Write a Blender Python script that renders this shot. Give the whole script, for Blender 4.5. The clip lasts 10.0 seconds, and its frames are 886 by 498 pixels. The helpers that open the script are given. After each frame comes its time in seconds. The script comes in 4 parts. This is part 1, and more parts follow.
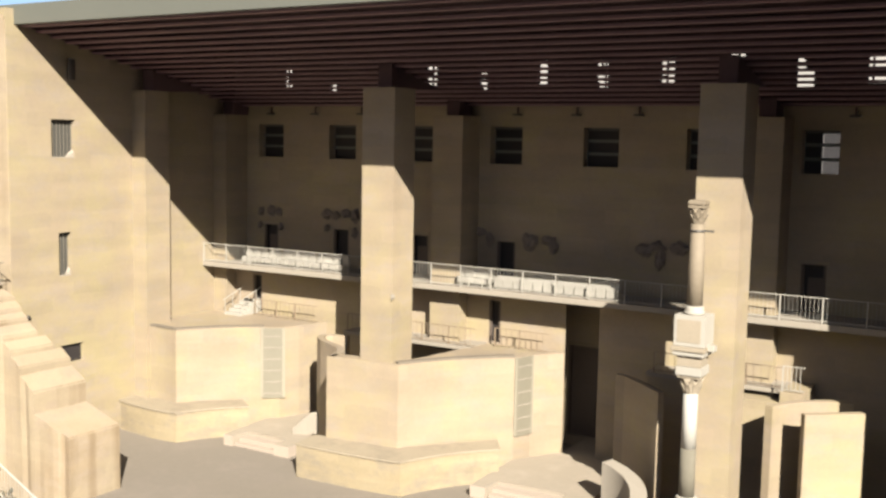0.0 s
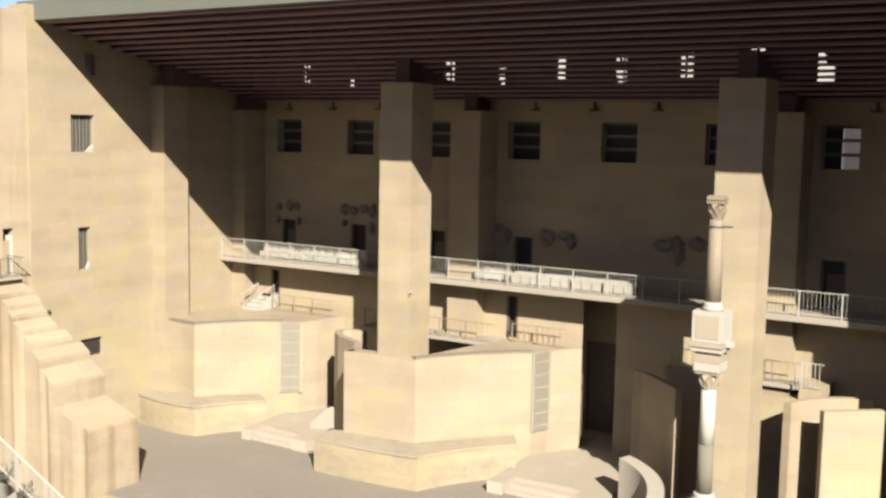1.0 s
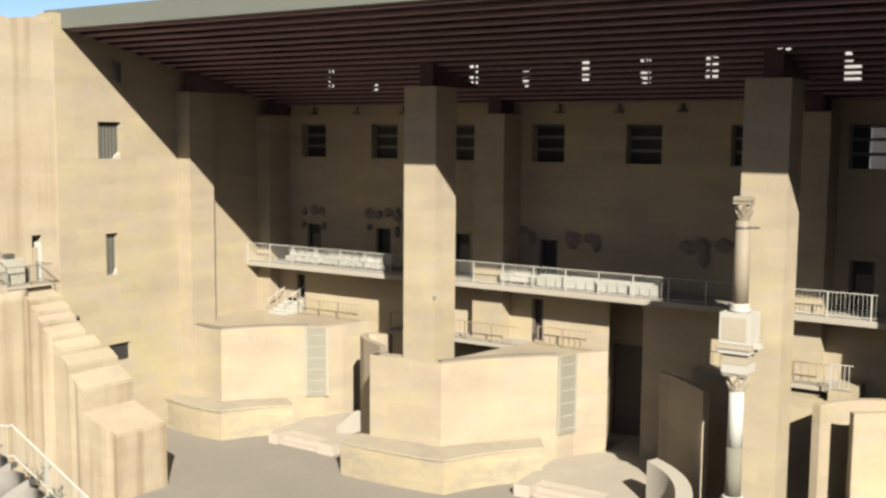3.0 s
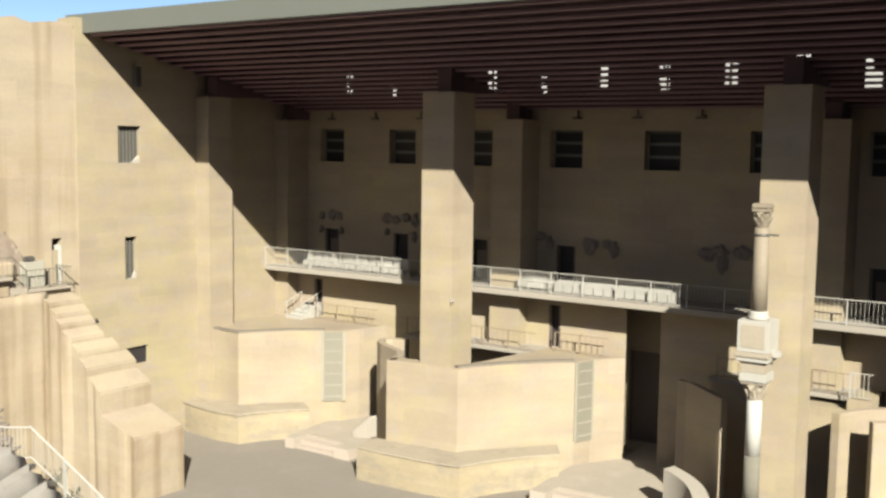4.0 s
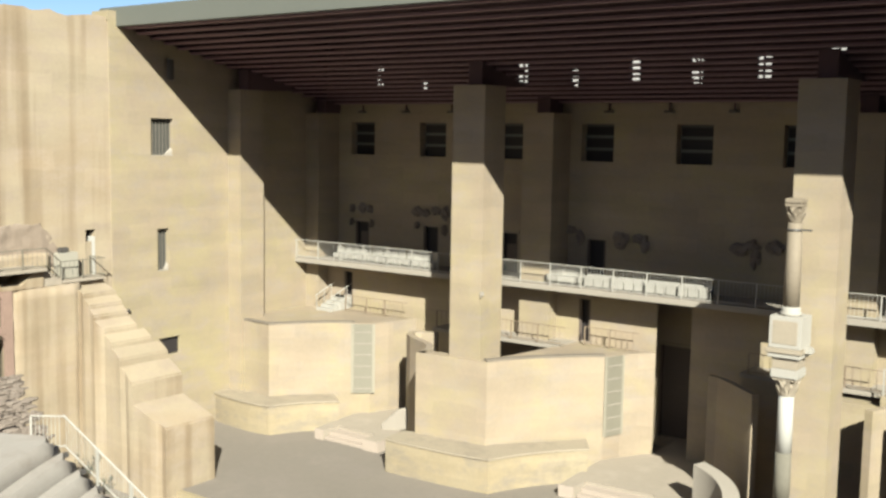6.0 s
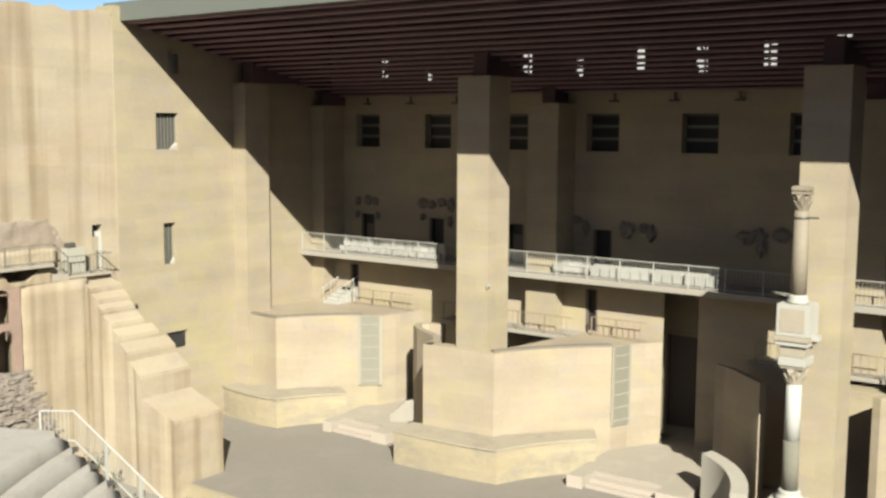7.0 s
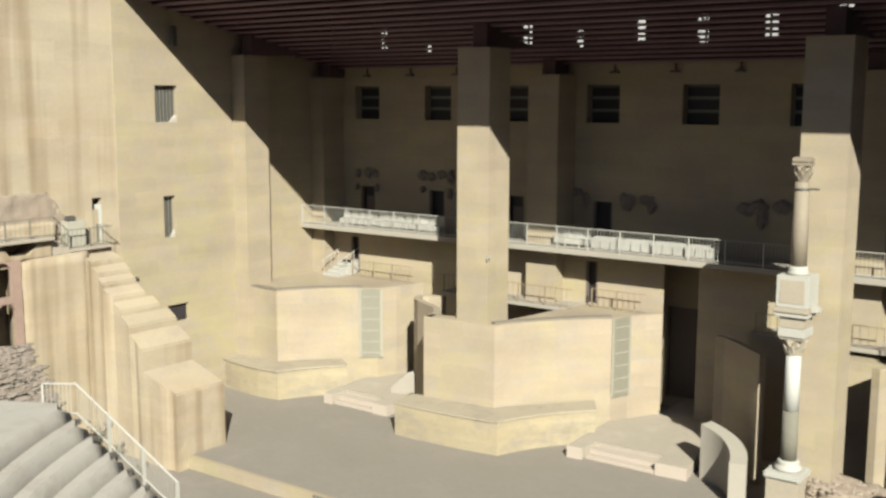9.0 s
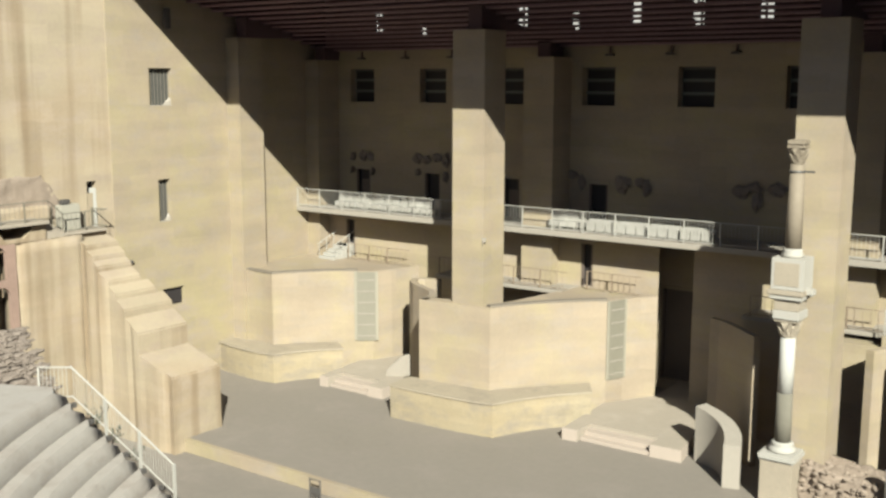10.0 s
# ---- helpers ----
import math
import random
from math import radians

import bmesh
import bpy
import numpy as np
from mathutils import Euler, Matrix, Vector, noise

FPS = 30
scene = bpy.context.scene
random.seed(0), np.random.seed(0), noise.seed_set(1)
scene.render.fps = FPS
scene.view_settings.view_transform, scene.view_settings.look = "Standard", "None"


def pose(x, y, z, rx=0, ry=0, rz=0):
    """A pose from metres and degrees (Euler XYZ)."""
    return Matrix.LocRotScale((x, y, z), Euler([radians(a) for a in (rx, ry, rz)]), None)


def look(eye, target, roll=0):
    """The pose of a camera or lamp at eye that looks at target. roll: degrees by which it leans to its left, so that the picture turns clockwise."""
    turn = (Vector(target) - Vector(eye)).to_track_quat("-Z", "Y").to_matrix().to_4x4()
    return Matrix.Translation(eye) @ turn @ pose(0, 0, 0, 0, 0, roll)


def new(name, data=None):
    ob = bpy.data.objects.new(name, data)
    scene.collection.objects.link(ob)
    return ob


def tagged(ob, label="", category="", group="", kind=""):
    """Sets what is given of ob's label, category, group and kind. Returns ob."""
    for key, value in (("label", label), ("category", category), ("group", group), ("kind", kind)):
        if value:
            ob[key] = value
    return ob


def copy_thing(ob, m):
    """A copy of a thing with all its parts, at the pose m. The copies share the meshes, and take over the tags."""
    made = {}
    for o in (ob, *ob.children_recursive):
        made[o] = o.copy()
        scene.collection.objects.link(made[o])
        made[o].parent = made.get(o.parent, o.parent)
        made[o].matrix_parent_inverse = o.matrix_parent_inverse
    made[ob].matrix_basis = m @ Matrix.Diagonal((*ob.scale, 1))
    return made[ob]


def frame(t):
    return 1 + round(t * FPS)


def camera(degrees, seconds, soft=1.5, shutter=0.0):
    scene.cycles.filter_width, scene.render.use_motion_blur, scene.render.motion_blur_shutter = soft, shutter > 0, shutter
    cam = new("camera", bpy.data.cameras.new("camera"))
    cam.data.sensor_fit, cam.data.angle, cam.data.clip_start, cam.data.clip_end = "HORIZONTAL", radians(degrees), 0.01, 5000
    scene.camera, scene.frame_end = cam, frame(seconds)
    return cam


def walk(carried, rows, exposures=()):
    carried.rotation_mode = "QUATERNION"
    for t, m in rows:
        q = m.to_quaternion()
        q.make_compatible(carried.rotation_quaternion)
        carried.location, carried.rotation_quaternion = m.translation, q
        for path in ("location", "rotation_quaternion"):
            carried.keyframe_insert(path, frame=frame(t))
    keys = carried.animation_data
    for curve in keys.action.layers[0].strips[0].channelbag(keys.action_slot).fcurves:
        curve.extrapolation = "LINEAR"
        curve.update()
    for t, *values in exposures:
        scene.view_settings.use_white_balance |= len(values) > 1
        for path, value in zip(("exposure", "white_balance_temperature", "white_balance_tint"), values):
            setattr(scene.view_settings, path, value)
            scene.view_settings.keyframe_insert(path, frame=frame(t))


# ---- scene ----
cam = camera(46.0, 10.0, soft=2.7)
EYE = 16.08
# seconds, tilt, lean, turn: the eye stands still on the upper seats and turns
ROWS = [
    (0.0, 84.050, -1.082, 31.165),
    (0.5, 83.943, -0.961, 31.594),
    (1.0, 83.773, -1.087, 32.125),
    (1.5, 83.721, -1.058, 32.494),
    (2.0, 83.721, -0.888, 32.741),
    (2.5, 83.784, -0.600, 33.041),
    (4.0, 84.222, -0.761, 34.419),
    (4.5, 84.298, -0.892, 34.881),
    (5.0, 84.254, -0.988, 35.361),
    (5.5, 84.027, -0.987, 35.780),
    (6.0, 83.830, -0.917, 36.084),
    (7.5, 83.036, -0.086, 36.393),
    (8.0, 82.696, -0.011, 36.387),
    (8.5, 82.332, -0.119, 36.387),
    (9.0, 81.841, -0.151, 36.346),
    (9.5, 81.364, -0.175, 36.276),
    (10.0, 80.910, -0.102, 36.083),
]
walk(cam, [(t, pose(0, 0, EYE, a, b, c)) for t, a, b, c in ROWS],
     exposures=[(0.0, 1.72, 6460, 10), (2.5, 1.64, 6270, 7), (5.0, 1.60, 6100, 4), (7.5, 1.54, 6010, 2), (10.0, 1.44, 5970, 2)])

# ---- light ----
SUN_TO = Vector((0.96, -1.0, 0.88)).normalized()
world = bpy.data.worlds.new("sky")
scene.world = world
world.use_nodes = True
wn = world.node_tree
sky = wn.nodes.new("ShaderNodeTexSky")
sky.sky_type = "NISHITA"
sky.sun_disc = False
sky.sun_elevation = math.asin(SUN_TO.z)
sky.sun_rotation = math.atan2(SUN_TO.x, SUN_TO.y)
sky.air_density = 0.65
sky.dust_density = 0.45
wn.links.new(sky.outputs[0], wn.nodes["Background"].inputs[0])
wn.nodes["Background"].inputs[1].default_value = 0.042
lamp = bpy.data.lights.new("sun", "SUN")
lamp.energy, lamp.angle, lamp.color = 5.0, radians(0.5), (1.0, 0.918, 0.785)
sun = new("sun", lamp)
sun.matrix_world = look(SUN_TO * 60, (0, 0, 0))


# ---- materials ----
def material(name, rgb, rough=0.85, tone=0.12, grain=6.0, broad=0.25, bump=0.15, streak=0.0, course=0.0, metal=0.0, tint=None, patch=None, stain=None):
    """Mineral or painted surface: broad stains, fine grain, optional running streaks and faint courses."""
    m = bpy.data.materials.new(name)
    m.use_nodes = True
    t = m.node_tree
    b = t.nodes["Principled BSDF"]
    b.inputs["Roughness"].default_value, b.inputs["Metallic"].default_value = rough, metal

    def node(kind, **kw):
        n = t.nodes.new(kind)
        for k, v in kw.items():
            n.inputs[k].default_value = v
        return n
    co = t.nodes.new("ShaderNodeTexCoord")
    big = node("ShaderNodeTexNoise", Scale=broad, Detail=6.0, Roughness=0.6)
    fine = node("ShaderNodeTexNoise", Scale=grain, Detail=5.0, Roughness=0.65)
    t.links.new(co.outputs["Object"], big.inputs["Vector"])
    t.links.new(co.outputs["Object"], fine.inputs["Vector"])
    total = node("ShaderNodeMath"); total.operation = "MULTIPLY_ADD"
    t.links.new(big.outputs[0], total.inputs[0]); total.inputs[1].default_value = 2.0 * tone; total.inputs[2].default_value = 1.0 - 1.5 * tone
    second = node("ShaderNodeMath"); second.operation = "MULTIPLY_ADD"
    t.links.new(fine.outputs[0], second.inputs[0]); second.inputs[1].default_value = tone
    t.links.new(total.outputs[0], second.inputs[2])
    value = second
    if course:
        mp = node("ShaderNodeMapping"); mp.inputs["Scale"].default_value = (0.14, 0.14, course)
        lay = node("ShaderNodeTexNoise", Scale=1.0, Detail=3.0, Roughness=0.5)
        t.links.new(co.outputs["Object"], mp.inputs["Vector"]); t.links.new(mp.outputs[0], lay.inputs["Vector"])
        third = node("ShaderNodeMath"); third.operation = "MULTIPLY_ADD"
        t.links.new(lay.outputs[0], third.inputs[0]); third.inputs[1].default_value = 0.40
        shift = node("ShaderNodeMath"); shift.operation = "SUBTRACT"; shift.inputs[1].default_value = 0.20
        t.links.new(value.outputs[0], shift.inputs[0]); t.links.new(shift.outputs[0], third.inputs[2])
        value = third
        sep = t.nodes.new("ShaderNodeSeparateXYZ"); t.links.new(co.outputs["Object"], sep.inputs[0])
        along = node("ShaderNodeMath"); along.operation = "ADD"
        t.links.new(sep.outputs[0], along.inputs[0]); t.links.new(sep.outputs[1], along.inputs[1])
        flat = t.nodes.new("ShaderNodeCombineXYZ"); t.links.new(along.outputs[0], flat.inputs[0]); t.links.new(sep.outputs[2], flat.inputs[1])
        warp = node("ShaderNodeTexNoise", Scale=0.9, Detail=2.0)
        t.links.new(co.outputs["Object"], warp.inputs["Vector"])
        bend = t.nodes.new("ShaderNodeVectorMath"); bend.operation = "MULTIPLY_ADD"; bend.inputs[1].default_value = (0.35, 0.35, 0.0)
        t.links.new(warp.outputs["Color"], bend.inputs[0]); t.links.new(flat.outputs[0], bend.inputs[2])
        blocks = t.nodes.new("ShaderNodeTexBrick")
        for key, value2 in (("Color1", (0, 0, 0, 1)), ("Color2", (1, 1, 1, 1)), ("Mortar", (0.35, 0.35, 0.35, 1)), ("Scale", 1.0), ("Mortar Size", 0.012), ("Mortar Smooth", 1.0), ("Brick Width", 2.6 / course), ("Row Height", 0.72 / course)):
            blocks.inputs[key].default_value = value2
        t.links.new(bend.outputs[0], blocks.inputs["Vector"])
        fifth = node("ShaderNodeMath"); fifth.operation = "MULTIPLY_ADD"
        t.links.new(blocks.outputs["Color"], fifth.inputs[0]); fifth.inputs[1].default_value = 0.10
        lower = node("ShaderNodeMath"); lower.operation = "SUBTRACT"; lower.inputs[1].default_value = 0.05
        t.links.new(value.outputs[0], lower.inputs[0]); t.links.new(lower.outputs[0], fifth.inputs[2])
        value = fifth
    if streak:
        mp = node("ShaderNodeMapping"); mp.inputs["Scale"].default_value = (1.15, 1.15, 0.06)
        run = node("ShaderNodeTexNoise", Scale=1.0, Detail=3.0, Roughness=0.5)
        ramp = t.nodes.new("ShaderNodeValToRGB"); ramp.color_ramp.elements[0].position, ramp.color_ramp.elements[1].position = 0.5, 0.72
        t.links.new(co.outputs["Object"], mp.inputs["Vector"]); t.links.new(mp.outputs[0], run.inputs["Vector"]); t.links.new(run.outputs[0], ramp.inputs[0])
        fourth = node("ShaderNodeMath"); fourth.operation = "MULTIPLY_ADD"
        geo = t.nodes.new("ShaderNodeNewGeometry"); face = t.nodes.new("ShaderNodeSeparateXYZ"); t.links.new(geo.outputs["True Normal"], face.inputs[0])
        level = node("ShaderNodeMath"); level.operation = "ABSOLUTE"; t.links.new(face.outputs[2], level.inputs[0])
        upright = node("ShaderNodeMath"); upright.operation = "SUBTRACT"; upright.inputs[0].default_value = 1.0; t.links.new(level.outputs[0], upright.inputs[1])
        only = node("ShaderNodeMath"); only.operation = "MULTIPLY"; t.links.new(ramp.outputs[0], only.inputs[0]); t.links.new(upright.outputs[0], only.inputs[1])
        t.links.new(only.outputs[0], fourth.inputs[0]); fourth.inputs[1].default_value = -streak
        t.links.new(value.outputs[0], fourth.inputs[2])
        value = fourth
    info = t.nodes.new("ShaderNodeObjectInfo")
    vary = node("ShaderNodeMath"); vary.operation = "MULTIPLY_ADD"
    t.links.new(info.outputs["Random"], vary.inputs[0]); vary.inputs[1].default_value = 0.042
    t.links.new(value.outputs[0], vary.inputs[2])
    tinted = t.nodes.new("ShaderNodeMixRGB"); tinted.inputs[1].default_value = (*rgb, 1); tinted.inputs[2].default_value = (*(tint or rgb), 1)
    blotch = t.nodes.new("ShaderNodeValToRGB"); blotch.color_ramp.elements[0].position, blotch.color_ramp.elements[1].position = 0.42, 0.68
    t.links.new(big.outputs[0], blotch.inputs[0]); t.links.new(blotch.outputs[0], tinted.inputs[0])
    coat = tinted
    if patch:
        spread = node("ShaderNodeTexNoise", Scale=0.85, Detail=7.0, Roughness=0.7)
        squash = node("ShaderNodeMapping"); squash.inputs["Scale"].default_value = (0.7, 0.7, 1.5); squash.inputs["Location"].default_value = (7.0, 3.0, 11.0)
        t.links.new(co.outputs["Object"], squash.inputs["Vector"]); t.links.new(squash.outputs[0], spread.inputs["Vector"])
        limit = t.nodes.new("ShaderNodeValToRGB"); limit.color_ramp.elements[0].position, limit.color_ramp.elements[1].position = 0.48, 0.66
        t.links.new(spread.outputs[0], limit.inputs[0])
        coat = t.nodes.new("ShaderNodeMixRGB"); coat.inputs[2].default_value = (*patch, 1)
        t.links.new(limit.outputs[0], coat.inputs[0]); t.links.new(tinted.outputs[0], coat.inputs[1])
    if stain:
        share = node("ShaderNodeMath"); share.operation = "MULTIPLY"; share.inputs[1].default_value = 0.7
        t.links.new(only.outputs[0], share.inputs[0])
        rust = t.nodes.new("ShaderNodeMixRGB"); rust.inputs[2].default_value = (*stain, 1)
        t.links.new(share.outputs[0], rust.inputs[0]); t.links.new(coat.outputs[0], rust.inputs[1])
        coat = rust
    mul = t.nodes.new("ShaderNodeVectorMath"); mul.operation = "SCALE"
    t.links.new(coat.outputs[0], mul.inputs[0]); t.links.new(vary.outputs[0], mul.inputs["Scale"])
    t.links.new(mul.outputs[0], b.inputs["Base Color"])
    if bump:
        bp = node("ShaderNodeBump", Strength=bump, Distance=0.03)
        t.links.new(fine.outputs[0], bp.inputs["Height"]); t.links.new(bp.outputs[0], b.inputs["Normal"])
    return m


STUCCO = material("ochre_stone_render", (0.237, 0.190, 0.134), tone=0.2, course=1.0, broad=0.33, tint=(0.234, 0.197, 0.114), patch=(0.229, 0.190, 0.146))
OLDWALL = material("streaked_old_render", (0.268, 0.221, 0.152), tone=0.2, course=0.8, streak=0.16, stain=(0.195, 0.140, 0.082), tint=(0.228, 0.178, 0.118), patch=(0.250, 0.202, 0.150))
CONCRETE = material("pale_concrete", (0.223, 0.199, 0.164), tone=0.14)
STAGE = material("grey_stage_paving", (0.158, 0.138, 0.113), tone=0.24, grain=3.0, broad=0.12, tint=(0.138, 0.121, 0.101), patch=(0.163, 0.141, 0.118))
PODIUM = material("podium_ashlar", (0.245, 0.205, 0.136), tone=0.26, course=2.2, bump=0.4, tint=(0.218, 0.176, 0.108), patch=(0.178, 0.150, 0.112))
FASCIA = material("grey_metal_fascia", (0.089, 0.092, 0.078), rough=0.6, tone=0.08, bump=0.03)
SLAT = material("dark_red_brown_slats", (0.178, 0.108, 0.128), rough=0.6, tone=0.25, bump=0.05)
DECK = material("dark_roof_boards", (0.066, 0.037, 0.043), rough=0.8, tone=0.2)
WHITE = material("white_painted_steel", (0.275, 0.262, 0.232), rough=0.5, tone=0.05, bump=0.02)
DARK = material("dark_painted_steel", (0.06, 0.055, 0.05), rough=0.5, tone=0.1, bump=0.02)
# near-black fill: puts unlit depth into colour; also panes and door leaves
NEARBLACK = material("near_black_fill", (0.016, 0.013, 0.013), rough=0.7, tone=0.15)
MARBLE = material("white_marble", (0.285, 0.272, 0.24), rough=0.9, tone=0.12, tint=(0.26, 0.24, 0.205))
GREYMARBLE = material("grey_veined_marble", (0.118, 0.108, 0.083), rough=0.9, tone=0.25, streak=0.15)
LIME = material("weathered_limestone", (0.235, 0.2, 0.15), tone=0.26, bump=0.4)
RUBBLE = material("rubble_masonry", (0.138, 0.112, 0.090), tone=0.38, bump=0.6)
PINKRUBBLE = material("pinkish_rubble", (0.205, 0.163, 0.125), tone=0.4, bump=0.7, tint=(0.17, 0.133, 0.10))
SEAT = material("pale_grey_seat_stone", (0.276, 0.251, 0.217), tone=0.2, bump=0.35, tint=(0.240, 0.213, 0.184), patch=(0.218, 0.188, 0.158))
REDDISH = material("reddish_old_wall", (0.209, 0.143, 0.111), tone=0.3, broad=0.6, bump=0.5)
GLASSY = material("dull_grey_glass", (0.150, 0.139, 0.108), rough=0.4, tone=0.15, bump=0.0)
PALESTEP = material("pale_pink_stone", (0.292, 0.244, 0.199), tone=0.12)
FRAGMENT = material("dark_carved_stone", (0.145, 0.120, 0.100), tone=0.25, bump=0.4)
RAILBROWN = material("brown_painted_steel", (0.17, 0.13, 0.09), rough=0.5, tone=0.1, bump=0.02)
COPING = material("grey_stone_coping", (0.212, 0.187, 0.153), tone=0.15)
GREYBOX = material("grey_cabinet_paint", (0.262, 0.245, 0.200), rough=0.6, tone=0.1, bump=0.02)
LEDGE = material("pale_worn_ledge", (0.255, 0.218, 0.158), tone=0.3, bump=0.4, tint=(0.215, 0.18, 0.132), patch=(0.185, 0.156, 0.118))
GREYTAN = material("stained_tan_marble", (0.165, 0.136, 0.098), rough=0.8, tone=0.34, streak=0.3)
LEAF = material("dark_dry_leaves", (0.055, 0.055, 0.035), rough=0.7, tone=0.4, bump=0.0)
RIM = material("brown_stained_coping", (0.128, 0.108, 0.084), tone=0.3)
DOORBROWN = material("brown_door_leaf", (0.085, 0.066, 0.054), rough=0.7, tone=0.2)
WALKRAIL = material("dull_green_steel", (0.115, 0.105, 0.080), rough=0.6, tone=0.15, bump=0.02)
REVEAL = material("shade_grey_backing", (0.050, 0.047, 0.042), rough=0.8, tone=0.2)
SLOTEDGE = material("pale_greenish_cement", (0.200, 0.182, 0.140), tone=0.2)
LANDING = material("worn_beige_landing", (0.250, 0.216, 0.170), tone=0.24, tint=(0.218, 0.187, 0.146), patch=(0.262, 0.226, 0.180))
DRUM = material("new_white_marble", (0.325, 0.315, 0.285), rough=0.85, tone=0.1, bump=0.03)
CAVEA = material("weathered_grey_stone", (0.15, 0.135, 0.115), tone=0.25)
HILL = material("dry_hillside", (0.092, 0.080, 0.066), tone=0.35, broad=0.04, grain=1.5, bump=0.5)
PALEDROP = material("pale_backdrop", (0.185, 0.175, 0.165), tone=0.2, broad=0.02, grain=0.4, bump=0.0)
EARTH = material("dry_ground", (0.091, 0.076, 0.060), tone=0.25, broad=0.05)


PANE = bpy.data.materials.new("grey_window_glass")
PANE.use_nodes = True
pb = PANE.node_tree.nodes["Principled BSDF"]
pb.inputs["Base Color"].default_value, pb.inputs["Roughness"].default_value = (0.12, 0.12, 0.13, 1), 0.25
pb.inputs["Transmission Weight"].default_value, pb.inputs["IOR"].default_value = 1.0, 1.1


# ---- building helpers ----
def finish(ob_name, bm, mat):
    me = bpy.data.meshes.new(ob_name)
    bmesh.ops.recalc_face_normals(bm, faces=bm.faces)
    bm.to_mesh(me)
    bm.free()
    me.materials.append(mat)
    return new(ob_name, me)


def part(name, bm, mat, parent, label=""):
    ob = finish(name, bm, mat)
    ob.parent = parent
    if label:
        tagged(ob, label)
    return ob


def thing(name, at, label, category, group="", kind=""):
    ob = new(name)
    ob.matrix_basis = pose(*at)
    ob.empty_display_size = 0.2
    return tagged(ob, label, category, group, kind)


def add_box(bm, lo, hi, bevel=0.0):
    vs = [bm.verts.new((x, y, z)) for x in (lo[0], hi[0]) for y in (lo[1], hi[1]) for z in (lo[2], hi[2])]
    fs = [bm.faces.new([vs[i] for i in q]) for q in ((0, 1, 3, 2), (4, 6, 7, 5), (0, 4, 5, 1), (2, 3, 7, 6), (0, 2, 6, 4), (1, 5, 7, 3))]
    if bevel:
        bmesh.ops.bevel(bm, geom=list({e for f in fs for e in f.edges}), offset=bevel, segments=2, affect="EDGES")
    return bm


def box(lo, hi, bevel=0.0):
    return add_box(bmesh.new(), lo, hi, bevel)


def add_prism(bm, outline, z0, z1):
    """outline: plan points; z1 a height or one for each point."""
    n = len(outline)
    tops = z1 if isinstance(z1, (list, tuple)) else [z1] * n
    low = [bm.verts.new((x, y, z0)) for x, y in outline]
    high = [bm.verts.new((x, y, z)) for (x, y), z in zip(outline, tops)]
    bm.faces.new(low)
    bm.faces.new(high)
    for i in range(n):
        bm.faces.new((low[i], low[(i + 1) % n], high[(i + 1) % n], high[i]))
    return bm


def prism(outline, z0, z1, bevel=0.0):
    bm = add_prism(bmesh.new(), outline, z0, z1)
    if bevel:
        bmesh.ops.bevel(bm, geom=list(bm.edges), offset=bevel, segments=2, affect="EDGES")
    return bm


def ribbon(line, thick, z0, z1, bevel=0.0):
    """A wall of that thickness, on the right-hand side of a plan line."""
    pts = [Vector(p) for p in line]
    off = []
    for i, p in enumerate(pts):
        a = (pts[i] - pts[i - 1]).normalized() if i else (pts[1] - pts[0]).normalized()
        b = (pts[i + 1] - pts[i]).normalized() if i < len(pts) - 1 else a
        d = (a + b).normalized()
        nrm = Vector((d.y, -d.x))
        off.append(p + nrm * thick / max(0.5, d.dot(a)))
    tops = list(z1) + list(z1)[::-1] if isinstance(z1, (list, tuple)) else z1
    return prism([tuple(p) for p in pts] + [tuple(p) for p in reversed(off)], z0, tops, bevel)


def arc(p0, p1, sag, n=8):
    """Plan points of a curve from p0 to p1 that bulges by sag to the left of the way."""
    a, b = Vector(p0), Vector(p1)
    d = (b - a)
    nrm = Vector((-d.y, d.x)).normalized()
    return [tuple(a + d * (i / n) + nrm * sag * 4 * (i / n) * (1 - i / n)) for i in range(n + 1)]


def add_tube(bm, p, q, r, n=6):
    p, q = Vector(p), Vector(q)
    d = (q - p).normalized()
    u = d.orthogonal().normalized()
    v = d.cross(u)
    rings = [[bm.verts.new(c + (u * math.cos(2 * math.pi * i / n) + v * math.sin(2 * math.pi * i / n)) * r) for i in range(n)] for c in (p, q)]
    for i in range(n):
        bm.faces.new((rings[0][i], rings[0][(i + 1) % n], rings[1][(i + 1) % n], rings[1][i]))
    bm.faces.new(rings[0][::-1])
    bm.faces.new(rings[1])
    return bm


def lathe(profile, n=20):
    """profile: (radius, height) from below upward."""
    bm = bmesh.new()
    rings = [[bm.verts.new((r * math.cos(2 * math.pi * i / n), r * math.sin(2 * math.pi * i / n), z)) for i in range(n)] for r, z in profile]
    for a, b in zip(rings, rings[1:]):
        for i in range(n):
            bm.faces.new((a[i], a[(i + 1) % n], b[(i + 1) % n], b[i])).smooth = True
    bm.faces.new(rings[0][::-1])
    bm.faces.new(rings[-1])
    return bm


